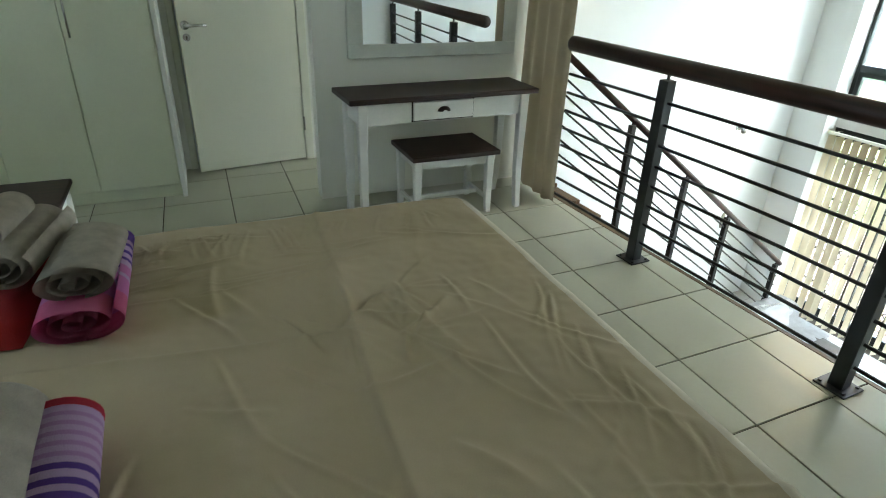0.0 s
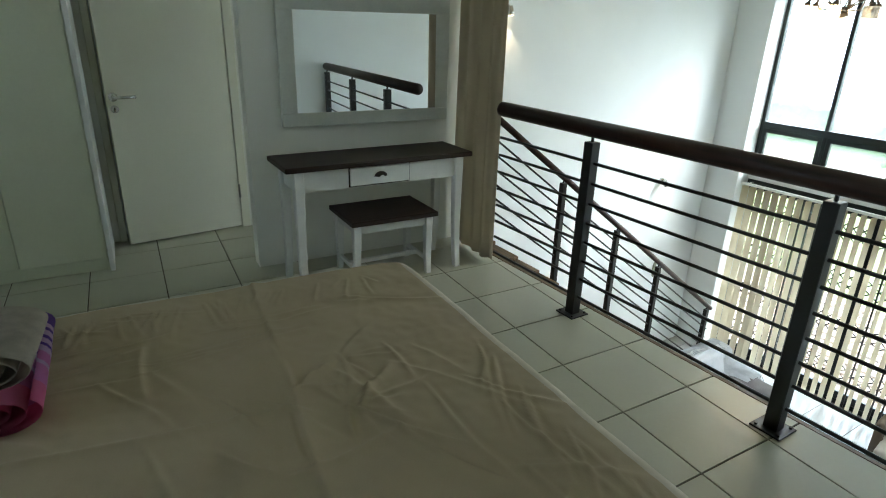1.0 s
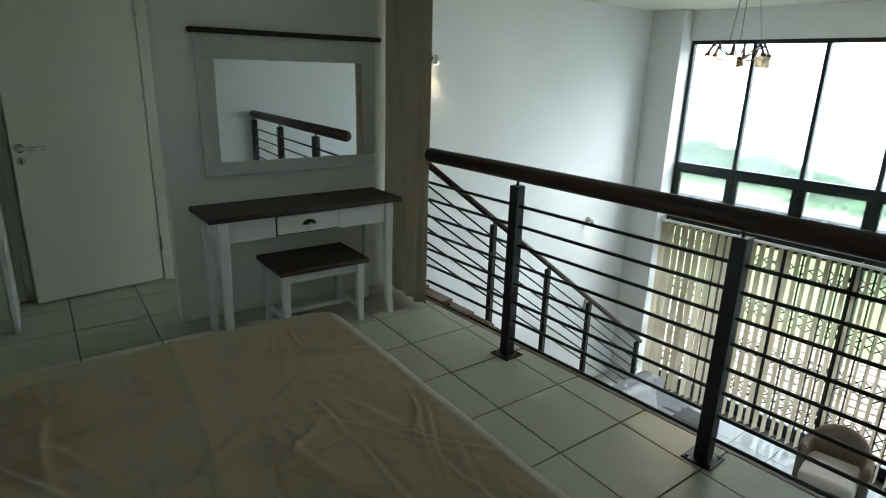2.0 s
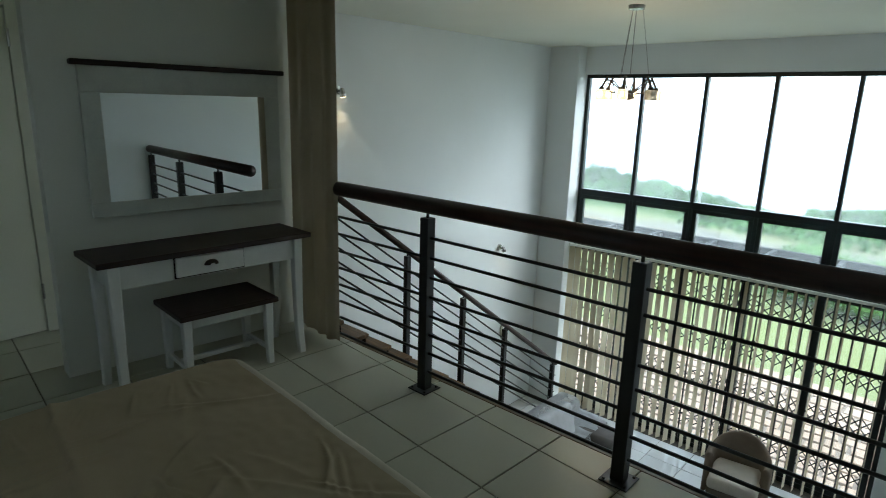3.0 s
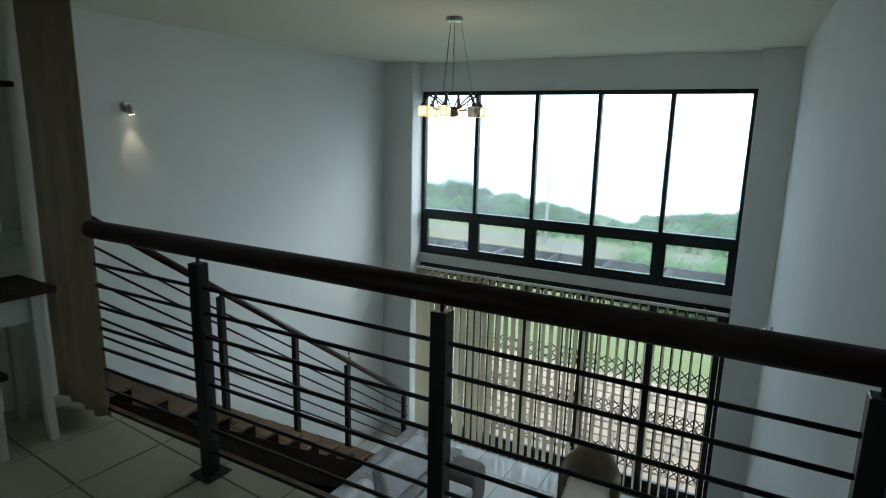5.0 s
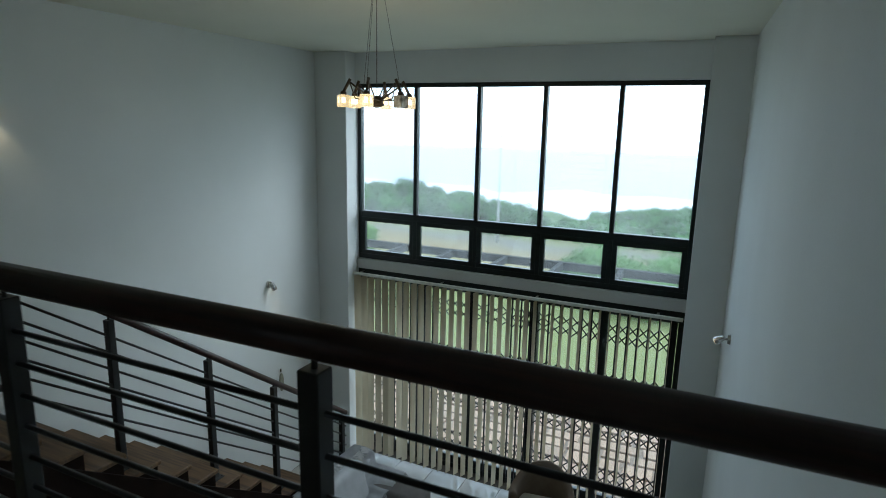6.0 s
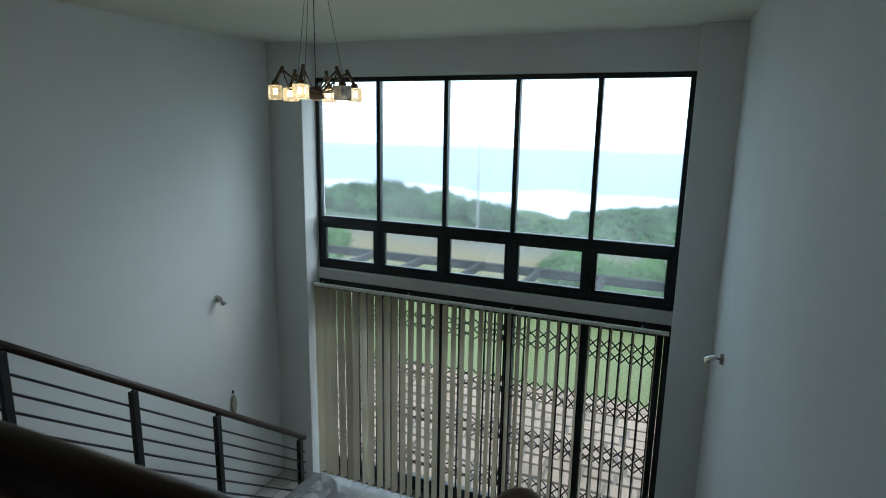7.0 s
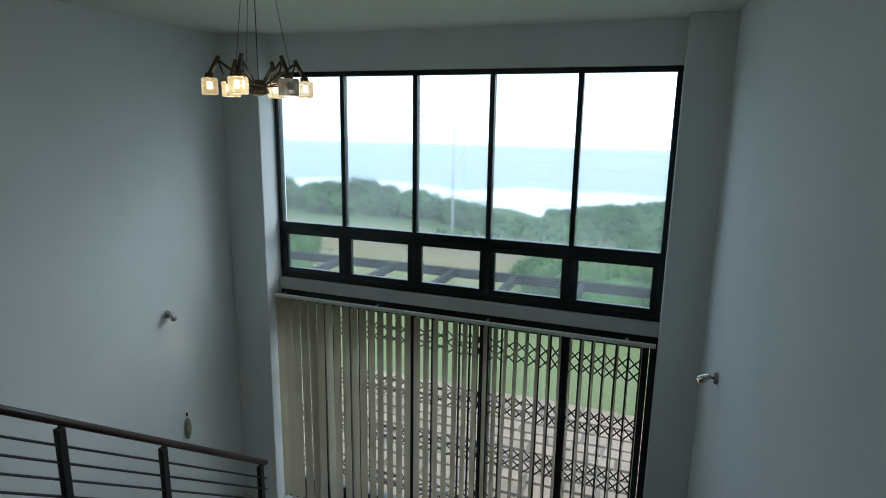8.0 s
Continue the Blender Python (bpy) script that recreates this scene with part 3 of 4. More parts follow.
# finer creases that run out from the puckers
for cx, cy in ((0.98, -1.26), (0.92, -1.42), (0.75, -1.22)):
    for k in range(9):
        a, r0 = rc.uniform(0, 2 * math.pi), rc.uniform(0.01, 0.04)
        r1 = r0 + rc.uniform(0.06, 0.22)
        fold(cx + r0 * math.cos(a), cy + r0 * math.sin(a), cx + r1 * math.cos(a), cy + r1 * math.sin(a), rc.uniform(0.009, 0.014), rc.uniform(0.0015, 0.0038))
for k in range(46):
    x, y, a = rc.uniform(0.3, 2.0), rc.uniform(-2.4, -0.85), rc.gauss(0.35, 0.5)
    l = rc.uniform(0.12, 0.5)
    fold(x, y, x + l * math.cos(a), y + l * math.sin(a), rc.uniform(0.010, 0.03), rc.uniform(0.002, 0.006))
for k in range(22):
    x, y = rc.uniform(0.2, 0.6), rc.uniform(-2.3, -1.5)
    fold(x, y, x + rc.uniform(-0.04, 0.06), y + rc.uniform(0.15, 0.4), rc.uniform(0.007, 0.012), rc.uniform(0.002, 0.005))
for k in range(34):
    y = rc.uniform(-2.3, -0.85)
    fold(0.20, y, 0.20 + rc.uniform(0.06, 0.2), y + rc.uniform(-0.05, 0.05), 0.008, rc.uniform(0.002, 0.005))
for k in range(16):
    x = rc.uniform(0.3, 1.9)
    fold(x, -0.80, x + rc.uniform(0.1, 0.35), -0.80 - rc.uniform(0.03, 0.15), 0.010, rc.uniform(0.002, 0.005))
def relief(X, Y):
    """Height of the creases over the flat sheet, for arrays of places."""
    Z = np.zeros_like(X)
    for x0, y0, x1, y1, w, h in FOLDS:
        dx, dy = x1 - x0, y1 - y0
        L = math.hypot(dx, dy)
        t = ((X - x0) * dx + (Y - y0) * dy) / (L * L)
        bend = 0.05 * L * np.sin(np.clip(t, 0, 1) * 3.1 + x0 * 9)
        d = ((X - x0) * dy - (Y - y0) * dx) / L + bend
        e = np.clip(np.minimum((t + 0.12) * 4, (1.12 - t) * 3), 0, 1)
        ww = w * (0.6 + 0.7 * np.clip(t, 0, 1))
        Z += h * e * (np.exp(-np.abs(np.where(d > 0, d / ww, d / (ww * 0.45))) ** 1.4) - 0.35 * np.exp(-((d + ww * 1.3) / ww) ** 2))
    u = Y + 1.333 + 0.067 * (X - 0.114) + 0.006 * np.sin(X * 7)
    Z += 0.007 * np.exp(-np.abs(np.where(u > 0, u / 0.022, u / 0.007)) ** 1.3)
    v = X - 0.865 - 0.118 * (Y + 1.946)
    Z += 0.006 * np.exp(-np.abs(np.where(v > 0, v / 0.018, v / 0.007)) ** 1.3) * (Y < -1.42)
    return Z
NX, NY, R = 400, 370, 0.04
def around(s, lo, hi):
    """From the run of the cloth to a place and a drop over the rounded edge."""
    arc = R * math.pi / 2
    if s < 0.25 + arc:
        if s < 0.25:
            return lo, R + 0.25 - s
        a = (s - 0.25) / R
        return lo + R * (1 - math.cos(a)), R * (1 - math.sin(a))
    return s - 0.25 - arc + lo + R, 0.0
LXs = 0.25 + R * math.pi / 2 + (BX1 - BX0 - R)
half = (BY1 - BY0) / 2
LYs = 0.25 + R * math.pi / 2 + (half - R)
flat = []
for i in range(NX):
    x, dxz = around(LXs * i / (NX - 1), BX0, BX1)
    for j in range(NY):
        s = 2 * LYs * j / (NY - 1)
        if s <= LYs:
            y, dyz = around(s, BY0, 0)
        else:
            q, dyz = around(2 * LYs - s, BY0, 0)
            y = BY0 + BY1 - q
        # the corner is rounded in plan
        cx, cy = BX0 + 0.11, BY1 - 0.11
        px, py = x, y
        if px < cx and py > cy:
            mx, my = cx - px, py - cy
            k = max(mx, my) / max(1e-6, math.hypot(mx, my))
            px, py = cx - mx * (k * 0.8 + 0.2), cy + my * (k * 0.8 + 0.2)
        flat.append((px, py, max(dxz, dyz), dxz > R, dyz > R))
F = np.array(flat, dtype=float)
ZR = relief(F[:, 0], F[:, 1])
co = []
for (px, py, drop, ex, ey), zr in zip(flat, ZR):
    z = BZ + zr * 1.35 + 0.010 * noise.noise(Vector((px * 2.5, py * 2.5, 1))) + 0.004 * noise.noise(Vector((px * 7, py * 7, 4))) + 0.0015 * noise.noise(Vector((px * 26, py * 26, 8))) - drop
    out = 0.008 * noise.noise(Vector((px * 5, py * 5, z * 3))) if drop > R else 0.0
    co.append((px - (out if ex else 0), py + (out if ey else 0), z))
def cloth(name, mat, label, side):
    """The top of the sheet, or its edge over the mattress, coloured paler for the window light it catches."""
    bm = BM()
    vs = {}
    for i in range(NX - 1):
        for j in range(NY - 1):
            ids = (i * NY + j, (i + 1) * NY + j, (i + 1) * NY + j + 1, i * NY + j + 1)
            rim = sum(flat[k][2] for k in ids) / 4 > 0.001 or flat[ids[0]][1] > BY1 - R - 0.008
            if rim == side:
                for k in ids:
                    if k not in vs:
                        vs[k] = bm.verts.new(co[k])
                bm.faces.new([vs[k] for k in ids])
    return part(name, bm, mat, bed, label, True)
cloth("sheet", SHEET, "creased beige cotton sheet", False)
cloth("mattress_border", SHEET_LIT, "sheet edge coloured paler as if lit by the window", True)
boxpart("mattress", (BX0 + 0.04, BX1 - 0.01, BY0 + 0.04, BY1 - 0.04, 0.27, BZ - 0.06), SHEET, bed, 0.04)


# ---- towels on the bed ----
def striped(name, stops):
    """Terry cloth with bands across the roll's length."""
    m = material(name, (0.5, 0.4, 0.5), 1.0, vary=0.2, scale=25, bump=0.12, fine=320)
    n, l = m.node_tree.nodes, m.node_tree.links
    tc = next(k for k in n if k.type == "TEX_COORD")
    sp, rp = n.new("ShaderNodeSeparateXYZ"), n.new("ShaderNodeValToRGB")
    l.new(tc.outputs["Object"], sp.inputs[0])
    l.new(sp.outputs[0], rp.inputs[0])
    rp.color_ramp.interpolation = "CONSTANT"
    for i, (p, c) in enumerate(stops):
        e = rp.color_ramp.elements[i] if i < 2 else rp.color_ramp.elements.new(p)
        e.position, e.color = p, (*c, 1)
    l.new(rp.outputs[0], n["Principled BSDF"].inputs["Base Color"])
    return m


VIO, LIL, PNK, RED = (0.13, 0.06, 0.34), (0.60, 0.41, 0.64), (0.62, 0.22, 0.50), (0.52, 0.03, 0.06)
ST1 = striped("striped_violet_pink_towel", [(0.0, VIO), (0.07, LIL), (0.095, VIO), (0.115, LIL), (0.145, VIO), (0.165, LIL), (0.195, VIO), (0.21, LIL), (0.24, PNK), (0.29, LIL), (0.31, PNK), (0.40, (0.68, 0.17, 0.33))])
ST2 = striped("striped_lilac_towel", [(0.0, RED), (0.02, LIL)] + [(0.04 + 0.028 * k + d, c) for k in range(5) for d, c in ((0.0, (0.50, 0.28, 0.54)), (0.011, LIL))] + [(0.178 + 0.034 * k + d, c) for k in range(7) for d, c in ((0.0, VIO), (0.017, LIL))])


def rolled_towel(m, length, rx, rz, turns, mat, label, seed):
    """A towel rolled up along x, with the spiral of its layers showing at the ends; origin under its middle."""
    th = thing("rolled_towel", m, label, "towel", "towels on the bed")
    rr = random.Random(seed)
    bm = BM()
    N = int(turns * 26)
    NL = 14
    ring = []
    for j in range(NL):
        x = length * j / (NL - 1)
        r = []
        for i in range(N):
            u = i / (N - 1)
            a = turns * 2 * math.pi * u - 0.6
            k = 0.10 + 0.90 * u
            wob = 1 + 0.03 * noise.noise(Vector((x * 7 + seed, math.cos(a) * 1.2, math.sin(a) * 1.2)))
            y, z = math.cos(a) * rx * k * wob, math.sin(a) * rz * k * wob
            z = max(z, -rz * 0.93 * k)
            end = 0.012 * noise.noise(Vector((seed, u * 4, 0))) * (1 if j == NL - 1 else 0)
            r.append(bm.verts.new((x + end, y, z + rz * 0.93)))
        ring.append(r)
    for a, b in zip(ring, ring[1:]):
        for i in range(N - 1):
            bm.faces.new((a[i], b[i], b[i + 1], a[i + 1]))
    bmesh.ops.solidify(bm, geom=bm.faces, thickness=0.013)
    part("cloth", bm, mat, th, smooth=True)
    return th


BT = BZ + 0.004
FACE = material("pale_taupe_face_cloth", (0.55, 0.49, 0.41), 1.0, vary=0.2, scale=25, bump=0.12, fine=320)
rolled_towel(pose(0.10, -2.08, BT, 0, 0, -4), 0.50, 0.118, 0.056, 3.2, ST1, "striped violet and pink towel rolled up on the bed", 1)
rolled_towel(pose(0.25, -2.07, BT + 0.086, 0, 0, -8), 0.29, 0.108, 0.053, 3.4, TOWEL, "taupe towel rolled up on top of a striped towel", 2)
rolled_towel(pose(0.11, -2.195, BT + 0.105, 0, 0, -14), 0.34, 0.092, 0.062, 3.2, TOWEL, "taupe towel rolled up beside another", 3)
rolled_towel(pose(0.14, -2.25, BT + 0.18, 0, 0, -14), 0.22, 0.062, 0.048, 2.6, FACE, "small pale face cloth rolled up on the towels", 4)
rolled_towel(pose(0.985, -2.11, BT, 0, 0, -2), 0.44, 0.078, 0.065, 2.4, ST2, "striped lilac towel rolled up on the bed", 5)
rolled_towel(pose(0.965, -2.215, BT, 0, 0, -2), 0.44, 0.10, 0.095, 2.4, TOWEL, "taupe towel rolled up on the bed", 6)
bm = BM()
for i in range(25):
    for j in range(21):
        u, v = i / 24 * 2 - 1, j / 20 * 2 - 1
        f = max(0.0, 1 - (u * u) ** 1.5) * max(0.0, 1 - (v * v) ** 1.5)
        bm.verts.new((u * 0.26, v * 0.19, 0.085 * f ** 0.5 + 0.012 * noise.noise(Vector((u * 3, v * 3, 7))) * (f > 0)))
bm.verts.ensure_lookup_table()
for i in range(24):
    for j in range(20):
        bm.faces.new([bm.verts[k] for k in (i * 21 + j, i * 21 + 21 + j, i * 21 + 22 + j, i * 21 + j + 1)])
rc2 = part("red_blanket", bm, REDCLOTH, None, smooth=True)
tagged(rc2, "bundled red cloth lying on the bed under towels", "blanket")
rc2.matrix_world = pose(0.28, -2.385, BT, 0, 0, -10)


# ---- lamps ----
WARM = glow("warm_bulb", (1.0, 0.74, 0.42), 6.0)
CUBE = material("frosted_glass_cube", (0.75, 0.66, 0.5), 0.25, vary=0.5, scale=45, bump=0.06, fine=160)
DIMCUBE = material("unlit_glass_cube", (0.66, 0.65, 0.62), 0.2, vary=0.5, scale=45, bump=0.06, fine=160)
DIMCUBE.node_tree.nodes["Principled BSDF"].inputs["Transmission Weight"].default_value = 0.5
CUBE.node_tree.nodes["Principled BSDF"].inputs["Transmission Weight"].default_value = 0.75
CUBE.node_tree.nodes["Principled BSDF"].inputs["Emission Color"].default_value = (1.0, 0.70, 0.36, 1)
CUBE.node_tree.nodes["Principled BSDF"].inputs["Emission Strength"].default_value = 0.28

HX, HY, HZ = -0.12, 2.80, 1.648
ch = thing("chandelier", pose(HX, HY, HZ), "bronze chandelier with lit glass cube shades hanging on wires", "chandelier")
bm = BM()
rod(bm, (0, 0, -0.03), (0, 0, 0.03), 0.05, 0.03, 16)
rod(bm, (0, 0, -0.045), (0, 0, -0.03), 0.012, 0.05, 16)
part("hub", bm, BRONZE, ch, smooth=True)
bm = BM()
rod(bm, (0, 0, TOP - HZ - 0.03), (0, 0, TOP - HZ - 0.001), 0.06, 0.065, 20)
part("ceiling_rose", bm, CHROME, ch, "round chrome ceiling rose")
bm = BM()
rod(bm, (0, 0, 0.03), (0, 0, TOP - HZ - 0.03), 0.0024, n=8)
part("cable", bm, BRONZE, ch)
for k in range(3):
    a = 0.5 + k * 2.094
    bm = BM()
    rod(bm, (0.15 * math.cos(a), 0.15 * math.sin(a), 0.09), (0.05 * math.cos(a), 0.05 * math.sin(a), TOP - HZ - 0.03), 0.0014, n=6)
    part("wire", bm, BRONZE, ch)
for k in range(6):
    a = -0.27 + k * math.pi / 3
    c, s = math.cos(a), math.sin(a)
    P = lambda r, z: (r * 0.71 * c, r * 0.71 * s, z)
    Q = lambda r, z, o: (r * 0.71 * c - o * s, r * 0.71 * s + o * c, z)
    bm = BM()
    rod(bm, P(0.03, 0.0), P(0.255, 0.115), 0.0055, n=8)
    rod(bm, Q(0.04, 0.0, 0.03), P(0.20, 0.01), 0.004, n=8)
    rod(bm, P(0.20, 0.01), P(0.25, 0.11), 0.004, n=8)
    rod(bm, P(0.245, 0.13), P(0.305, 0.05), 0.010, n=10)
    rod(bm, P(0.305, 0.052), P(0.31, 0.028), 0.018, 0.022, 12)
    arm = part("arm", bm, BRONZE, ch, smooth=True)
    bm = BM()
    box(bm, -0.035, 0.035, -0.035, 0.035, -0.046, 0.03, 0.007, Matrix.Translation(P(0.31, 0)) @ pose(0, 0, 0, 0, 0, math.degrees(a)), 2)
    shade = part("shade", bm, DIMCUBE if k == 0 else CUBE, arm, "unlit grey glass cube shade" if k == 0 else "lit patterned glass cube shade")
    bm = BM()
    rod(bm, P(0.31, -0.02), P(0.31, 0.015), 0.013, 0.012, 10)
    part("bulb", bm, DIMCUBE if k == 0 else WARM, shade)
lp = new("chandelier_light", bpy.data.lights.new("chandelier_light", "POINT"))
lp.data.energy, lp.data.color, lp.data.shadow_soft_size = 6.0, (1.0, 0.75, 0.45), 0.3
lp.location = (HX, HY, HZ - 0.12)


def wall_lamp(m, power, aim):
    """A small spotlight: x points away from the wall."""
    th = thing("wall_spotlight", m, "small chrome spotlight fixed on the white wall", "wall lamp", "wall spotlights")
    bm = BM()
    rod(bm, (0, 0, 0), (0.022, 0, 0), 0.042, 0.036, 20)
    part("wall_plate", bm, CHROME, th, smooth=False)
    bm = BM()
    rod(bm, (0.02, 0, 0), (0.065, 0, 0.0), 0.009, n=10)
    part("arm", bm, CHROME, th, smooth=True)
    d = Vector(aim).normalized()
    p = Vector((0.068, 0, -0.004))
    bm = BM()
    rod(bm, p - d * 0.03, p + d * 0.02, 0.018, 0.028, 16)
    rod(bm, p + d * 0.02, p + d * 0.05, 0.030, 0.030, 16)
    head = part("head", bm, CHROME, th, smooth=False)
    bm = BM()
    rod(bm, p + d * 0.05, p + d * 0.054, 0.024, 0.02, 14)
    part("lens", bm, WARM, head, "lit lamp glass")
    if power:
        sp = new("spot", bpy.data.lights.new("spot", "SPOT"))
        sp.data.energy, sp.data.color, sp.data.spot_size, sp.data.spot_blend, sp.data.shadow_soft_size = power, (1.0, 0.72, 0.42), radians(70), 0.8, 0.02
        q = m @ (p + d * 0.065)
        sp.matrix_world = look(q, m @ (p + d))
    return th


wall_lamp(pose(-2.5, 1.755, 1.625), 2.2, (0.02, 0.15, -1))
wall_lamp(pose(-2.5, 4.375, -0.29), 1.5, (0.1, 0.35, -1))
wall_lamp(pose(RW(4.42) - 0.002, 4.42, -0.13, 0, 0, 180), 0.6, (0.75, -0.1, -0.55))
orn = thing("wall_ornament", pose(-2.5, 4.52, -1.52), "small greenish oval ornament hung on the wall by the stairs", "ornament")
bm = BM()
bmesh.ops.create_uvsphere(bm, u_segments=14, v_segments=10, radius=1, matrix=Matrix.LocRotScale((0.012, 0, 0), None, (0.012, 0.04, 0.115)))
part("body", bm, material("green_bronze", (0.30, 0.31, 0.24), 0.6, vary=0.3, scale=30), orn, smooth=True)
boxpart("hook", (0.0, 0.012, -0.006, 0.006, 0.13, 0.165), BRONZE, orn)

# ---- living room below ----
def rounded(bm, dims, r, seg=4, m=None):
    return box(bm, *dims, bevel=r, seg=seg, m=m)


sofa = thing("sofa", pose(0, 0, LOW), "grey upholstered sofa with a pale lace throw over it", "sofa")
def softpart(name, dims, r, mat, parent, label=""):
    bm = BM()
    rounded(bm, dims, r)
    return part(name, bm, mat, parent, label, True)
softpart("base", (-1.45, -0.42, 2.2, 4.05, 0.08, 0.34), 0.03, SOFAFAB, sofa)
softpart("backrest", (-1.50, -1.22, 2.2, 4.5, 0.08, 0.66), 0.05, SOFAFAB, sofa)
softpart("armrest", (-1.22, -0.46, 4.10, 4.5, 0.06, 0.52), 0.09, GREYFAB, sofa, "dark grey rounded armrest")
for y in (2.24, 3.14):
    softpart("seat_cushion", (-1.20, -0.40, y, y + 0.88, 0.34, 0.48), 0.05, SOFAFAB, sofa)
for y in (2.62, 3.58):
    bm = BM()
    rounded(bm, (-0.08, 0.08, -0.42, 0.42, 0.0, 0.40), 0.06, m=pose(-0.99, y, 0.525, 0, -16, 0))
    part("back_cushion", bm, SOFAFAB, sofa, "plump pale grey back cushion", True)
for x in (-1.42, -0.5):
    for y in (2.28, 4.4):
        boxpart("foot", (x - 0.03, x + 0.03, y - 0.03, y + 0.03, 0, 0.08), DARKTOP, sofa)
bm = BM()
prof = [(-1.515, 0.42), (-1.515, 0.60), (-1.50, 0.665), (-1.45, 0.675), (-1.36, 0.672), (-1.27, 0.668), (-1.225, 0.64), (-1.205, 0.52), (-1.10, 0.512), (-0.95, 0.512), (-0.82, 0.51)]
rows = []
for k in range(46):
    y = 3.1 + 1.45 * k / 45
    rows.append([bm.verts.new((x + 0.012 * noise.noise(Vector((x * 6, y * 6, 2))), y, z + 0.012 + 0.010 * noise.noise(Vector((x * 8, y * 8, 5))) + (0.004 * math.sin(y * 40) if i > 2 else 0))) for i, (x, z) in enumerate(prof)])
for a, b in zip(rows, rows[1:]):
    for i in range(len(prof) - 1):
        bm.faces.new((a[i], b[i], b[i + 1], a[i + 1]))
bmesh.ops.solidify(bm, geom=bm.faces, thickness=0.004)
for k in range(160):
    y = 3.1 + 1.45 * k / 159
    rod(bm, (-0.83, y, 0.515), (-0.80 + 0.02 * math.sin(k * 2.1), y + 0.01 * math.sin(k), 0.44), 0.003, n=4, caps=False)
LACE = material("pale_lace_cloth", (0.52, 0.53, 0.55), 0.9, vary=0.16, scale=14, bump=0.05, fine=90)
thr = part("lace_throw", bm, LACE, None, smooth=True)
tagged(thr, "pale lace throw draped over the grey sofa", "throw")
thr.location = (0, 0, LOW)
bm = BM()
rl = random.Random(4)
for k in range(330):
    band = k % 3
    y = 3.16 + 1.36 * rl.random()
    x0 = (-1.38, -1.33, -1.28)[band] + 0.03 * math.sin(y * 9 + band)
    a = 0.6 * math.sin(y * 31 + band) + rl.uniform(-0.5, 0.5)
    rod(bm, (x0, y, 0.694), (x0 + 0.07 * math.cos(a), y + 0.07 * math.sin(a), 0.692 + rl.uniform(-0.006, 0.004)), 0.004, 0.0025, 4, caps=False)
fr = part("fringe", bm, material("white_thread", (0.8, 0.8, 0.8), 0.9, vary=0.05, scale=20), thr, "white thread fringe")
tagged(fr, kind="stuff")


def tub_chair(m, label):
    """A tub armchair: one curved shell of back and arms round a thick seat; it faces -y."""
    th = thing("tub_armchair", m, label, "armchair")
    bm = BM()
    n, inner, outer = 28, 0.25, 0.335
    ringv = []
    for k in range(n + 1):
        a = -0.35 + (math.pi + 0.7) * k / n
        c, s = math.cos(a), math.sin(a)
        top = 0.60 + 0.17 * max(0, s) ** 1.3
        r = []
        for rad, z in ((outer, 0.07), (outer, top - 0.05), (outer - 0.02, top - 0.01), ((inner + outer) / 2, top), (inner + 0.02, top - 0.01), (inner, top - 0.05), (inner, 0.2)):
            r.append(bm.verts.new((c * rad, s * rad * 1.05, z)))
        ringv.append(r)
    for a, b in zip(ringv, ringv[1:]):
        for i in range(6):
            bm.faces.new((a[i], b[i], b[i + 1], a[i + 1]))
    bm.faces.new(ringv[0])
    bm.faces.new(ringv[-1][::-1])
    bmesh.ops.recalc_face_normals(bm, faces=bm.faces)
    part("shell", bm, TAUPEFAB, th, "taupe curved back and arms", True)
    bm = BM()
    rounded(bm, (-0.25, 0.25, -0.34, 0.2, 0.30, 0.44), 0.05)
    part("seat_cushion", bm, CUSHION, th, "light beige seat cushion", True)
    softpart("seat_base", (-0.25, 0.25, -0.30, 0.2, 0.07, 0.30), 0.02, TAUPEFAB, th)
    for sx in (-1, 1):
        for sy in (-0.24, 0.22):
            bm = BM()
            rod(bm, (sx * 0.2, sy, 0), (sx * 0.2, sy, 0.08), 0.014, 0.02, 8)
            part("foot", bm, DARKTOP, th)
    return th


tub_chair(pose(0.645, 4.76, LOW, 0, 0, 8), "taupe tub armchair with a light seat before the blinds")
ott = thing("ottoman", pose(0.62, 3.2, LOW, 0, 0, 6), "low square ottoman under a dusky purple cover", "ottoman")
softpart("cover", (-0.32, 0.32, -0.3, 0.3, 0.10, 0.46), 0.05, material("dusky_purple_cloth", (0.15, 0.11, 0.17), 0.9, vary=0.15, scale=12, bump=0.05), ott)
for sx in (-0.24, 0.24):
    for sy in (-0.22, 0.22):
        boxpart("foot", (sx - 0.02, sx + 0.02, sy - 0.02, sy + 0.02, 0, 0.11), DARKTOP, ott)

# ---- outside: pergola, terrace, garden, sea ----
PERG = material("weathered_dark_timber", (0.022, 0.023, 0.024), 0.95, vary=0.25, scale=8, bump=0.04, spec=0.15)
pg = thing("pergola", pose(0, 0, 0), "dark grey timber pergola over the terrace", "pergola")
boxpart("front_beam", (-3.4, 3.2, 7.04, 7.11, -0.37, -0.26), PERG, pg, 0.006)
boxpart("wall_plate", (-3.4, 3.2, 5.72, 5.80, -0.40, -0.265), PERG, pg, 0.006)
for x in (-3.0, -2.2, -1.43, -0.62, 0.16, 0.95, 1.75, 2.55):
    boxpart("rafter", (x - 0.032, x + 0.032, 5.80, 7.04, -0.36, -0.265), PERG, pg, 0.005)
for x in (-3.3, 3.1):
    boxpart("post", (x - 0.06, x + 0.06, 7.03, 7.12, LOW - 0.16, -0.37), PERG, pg, 0.006)


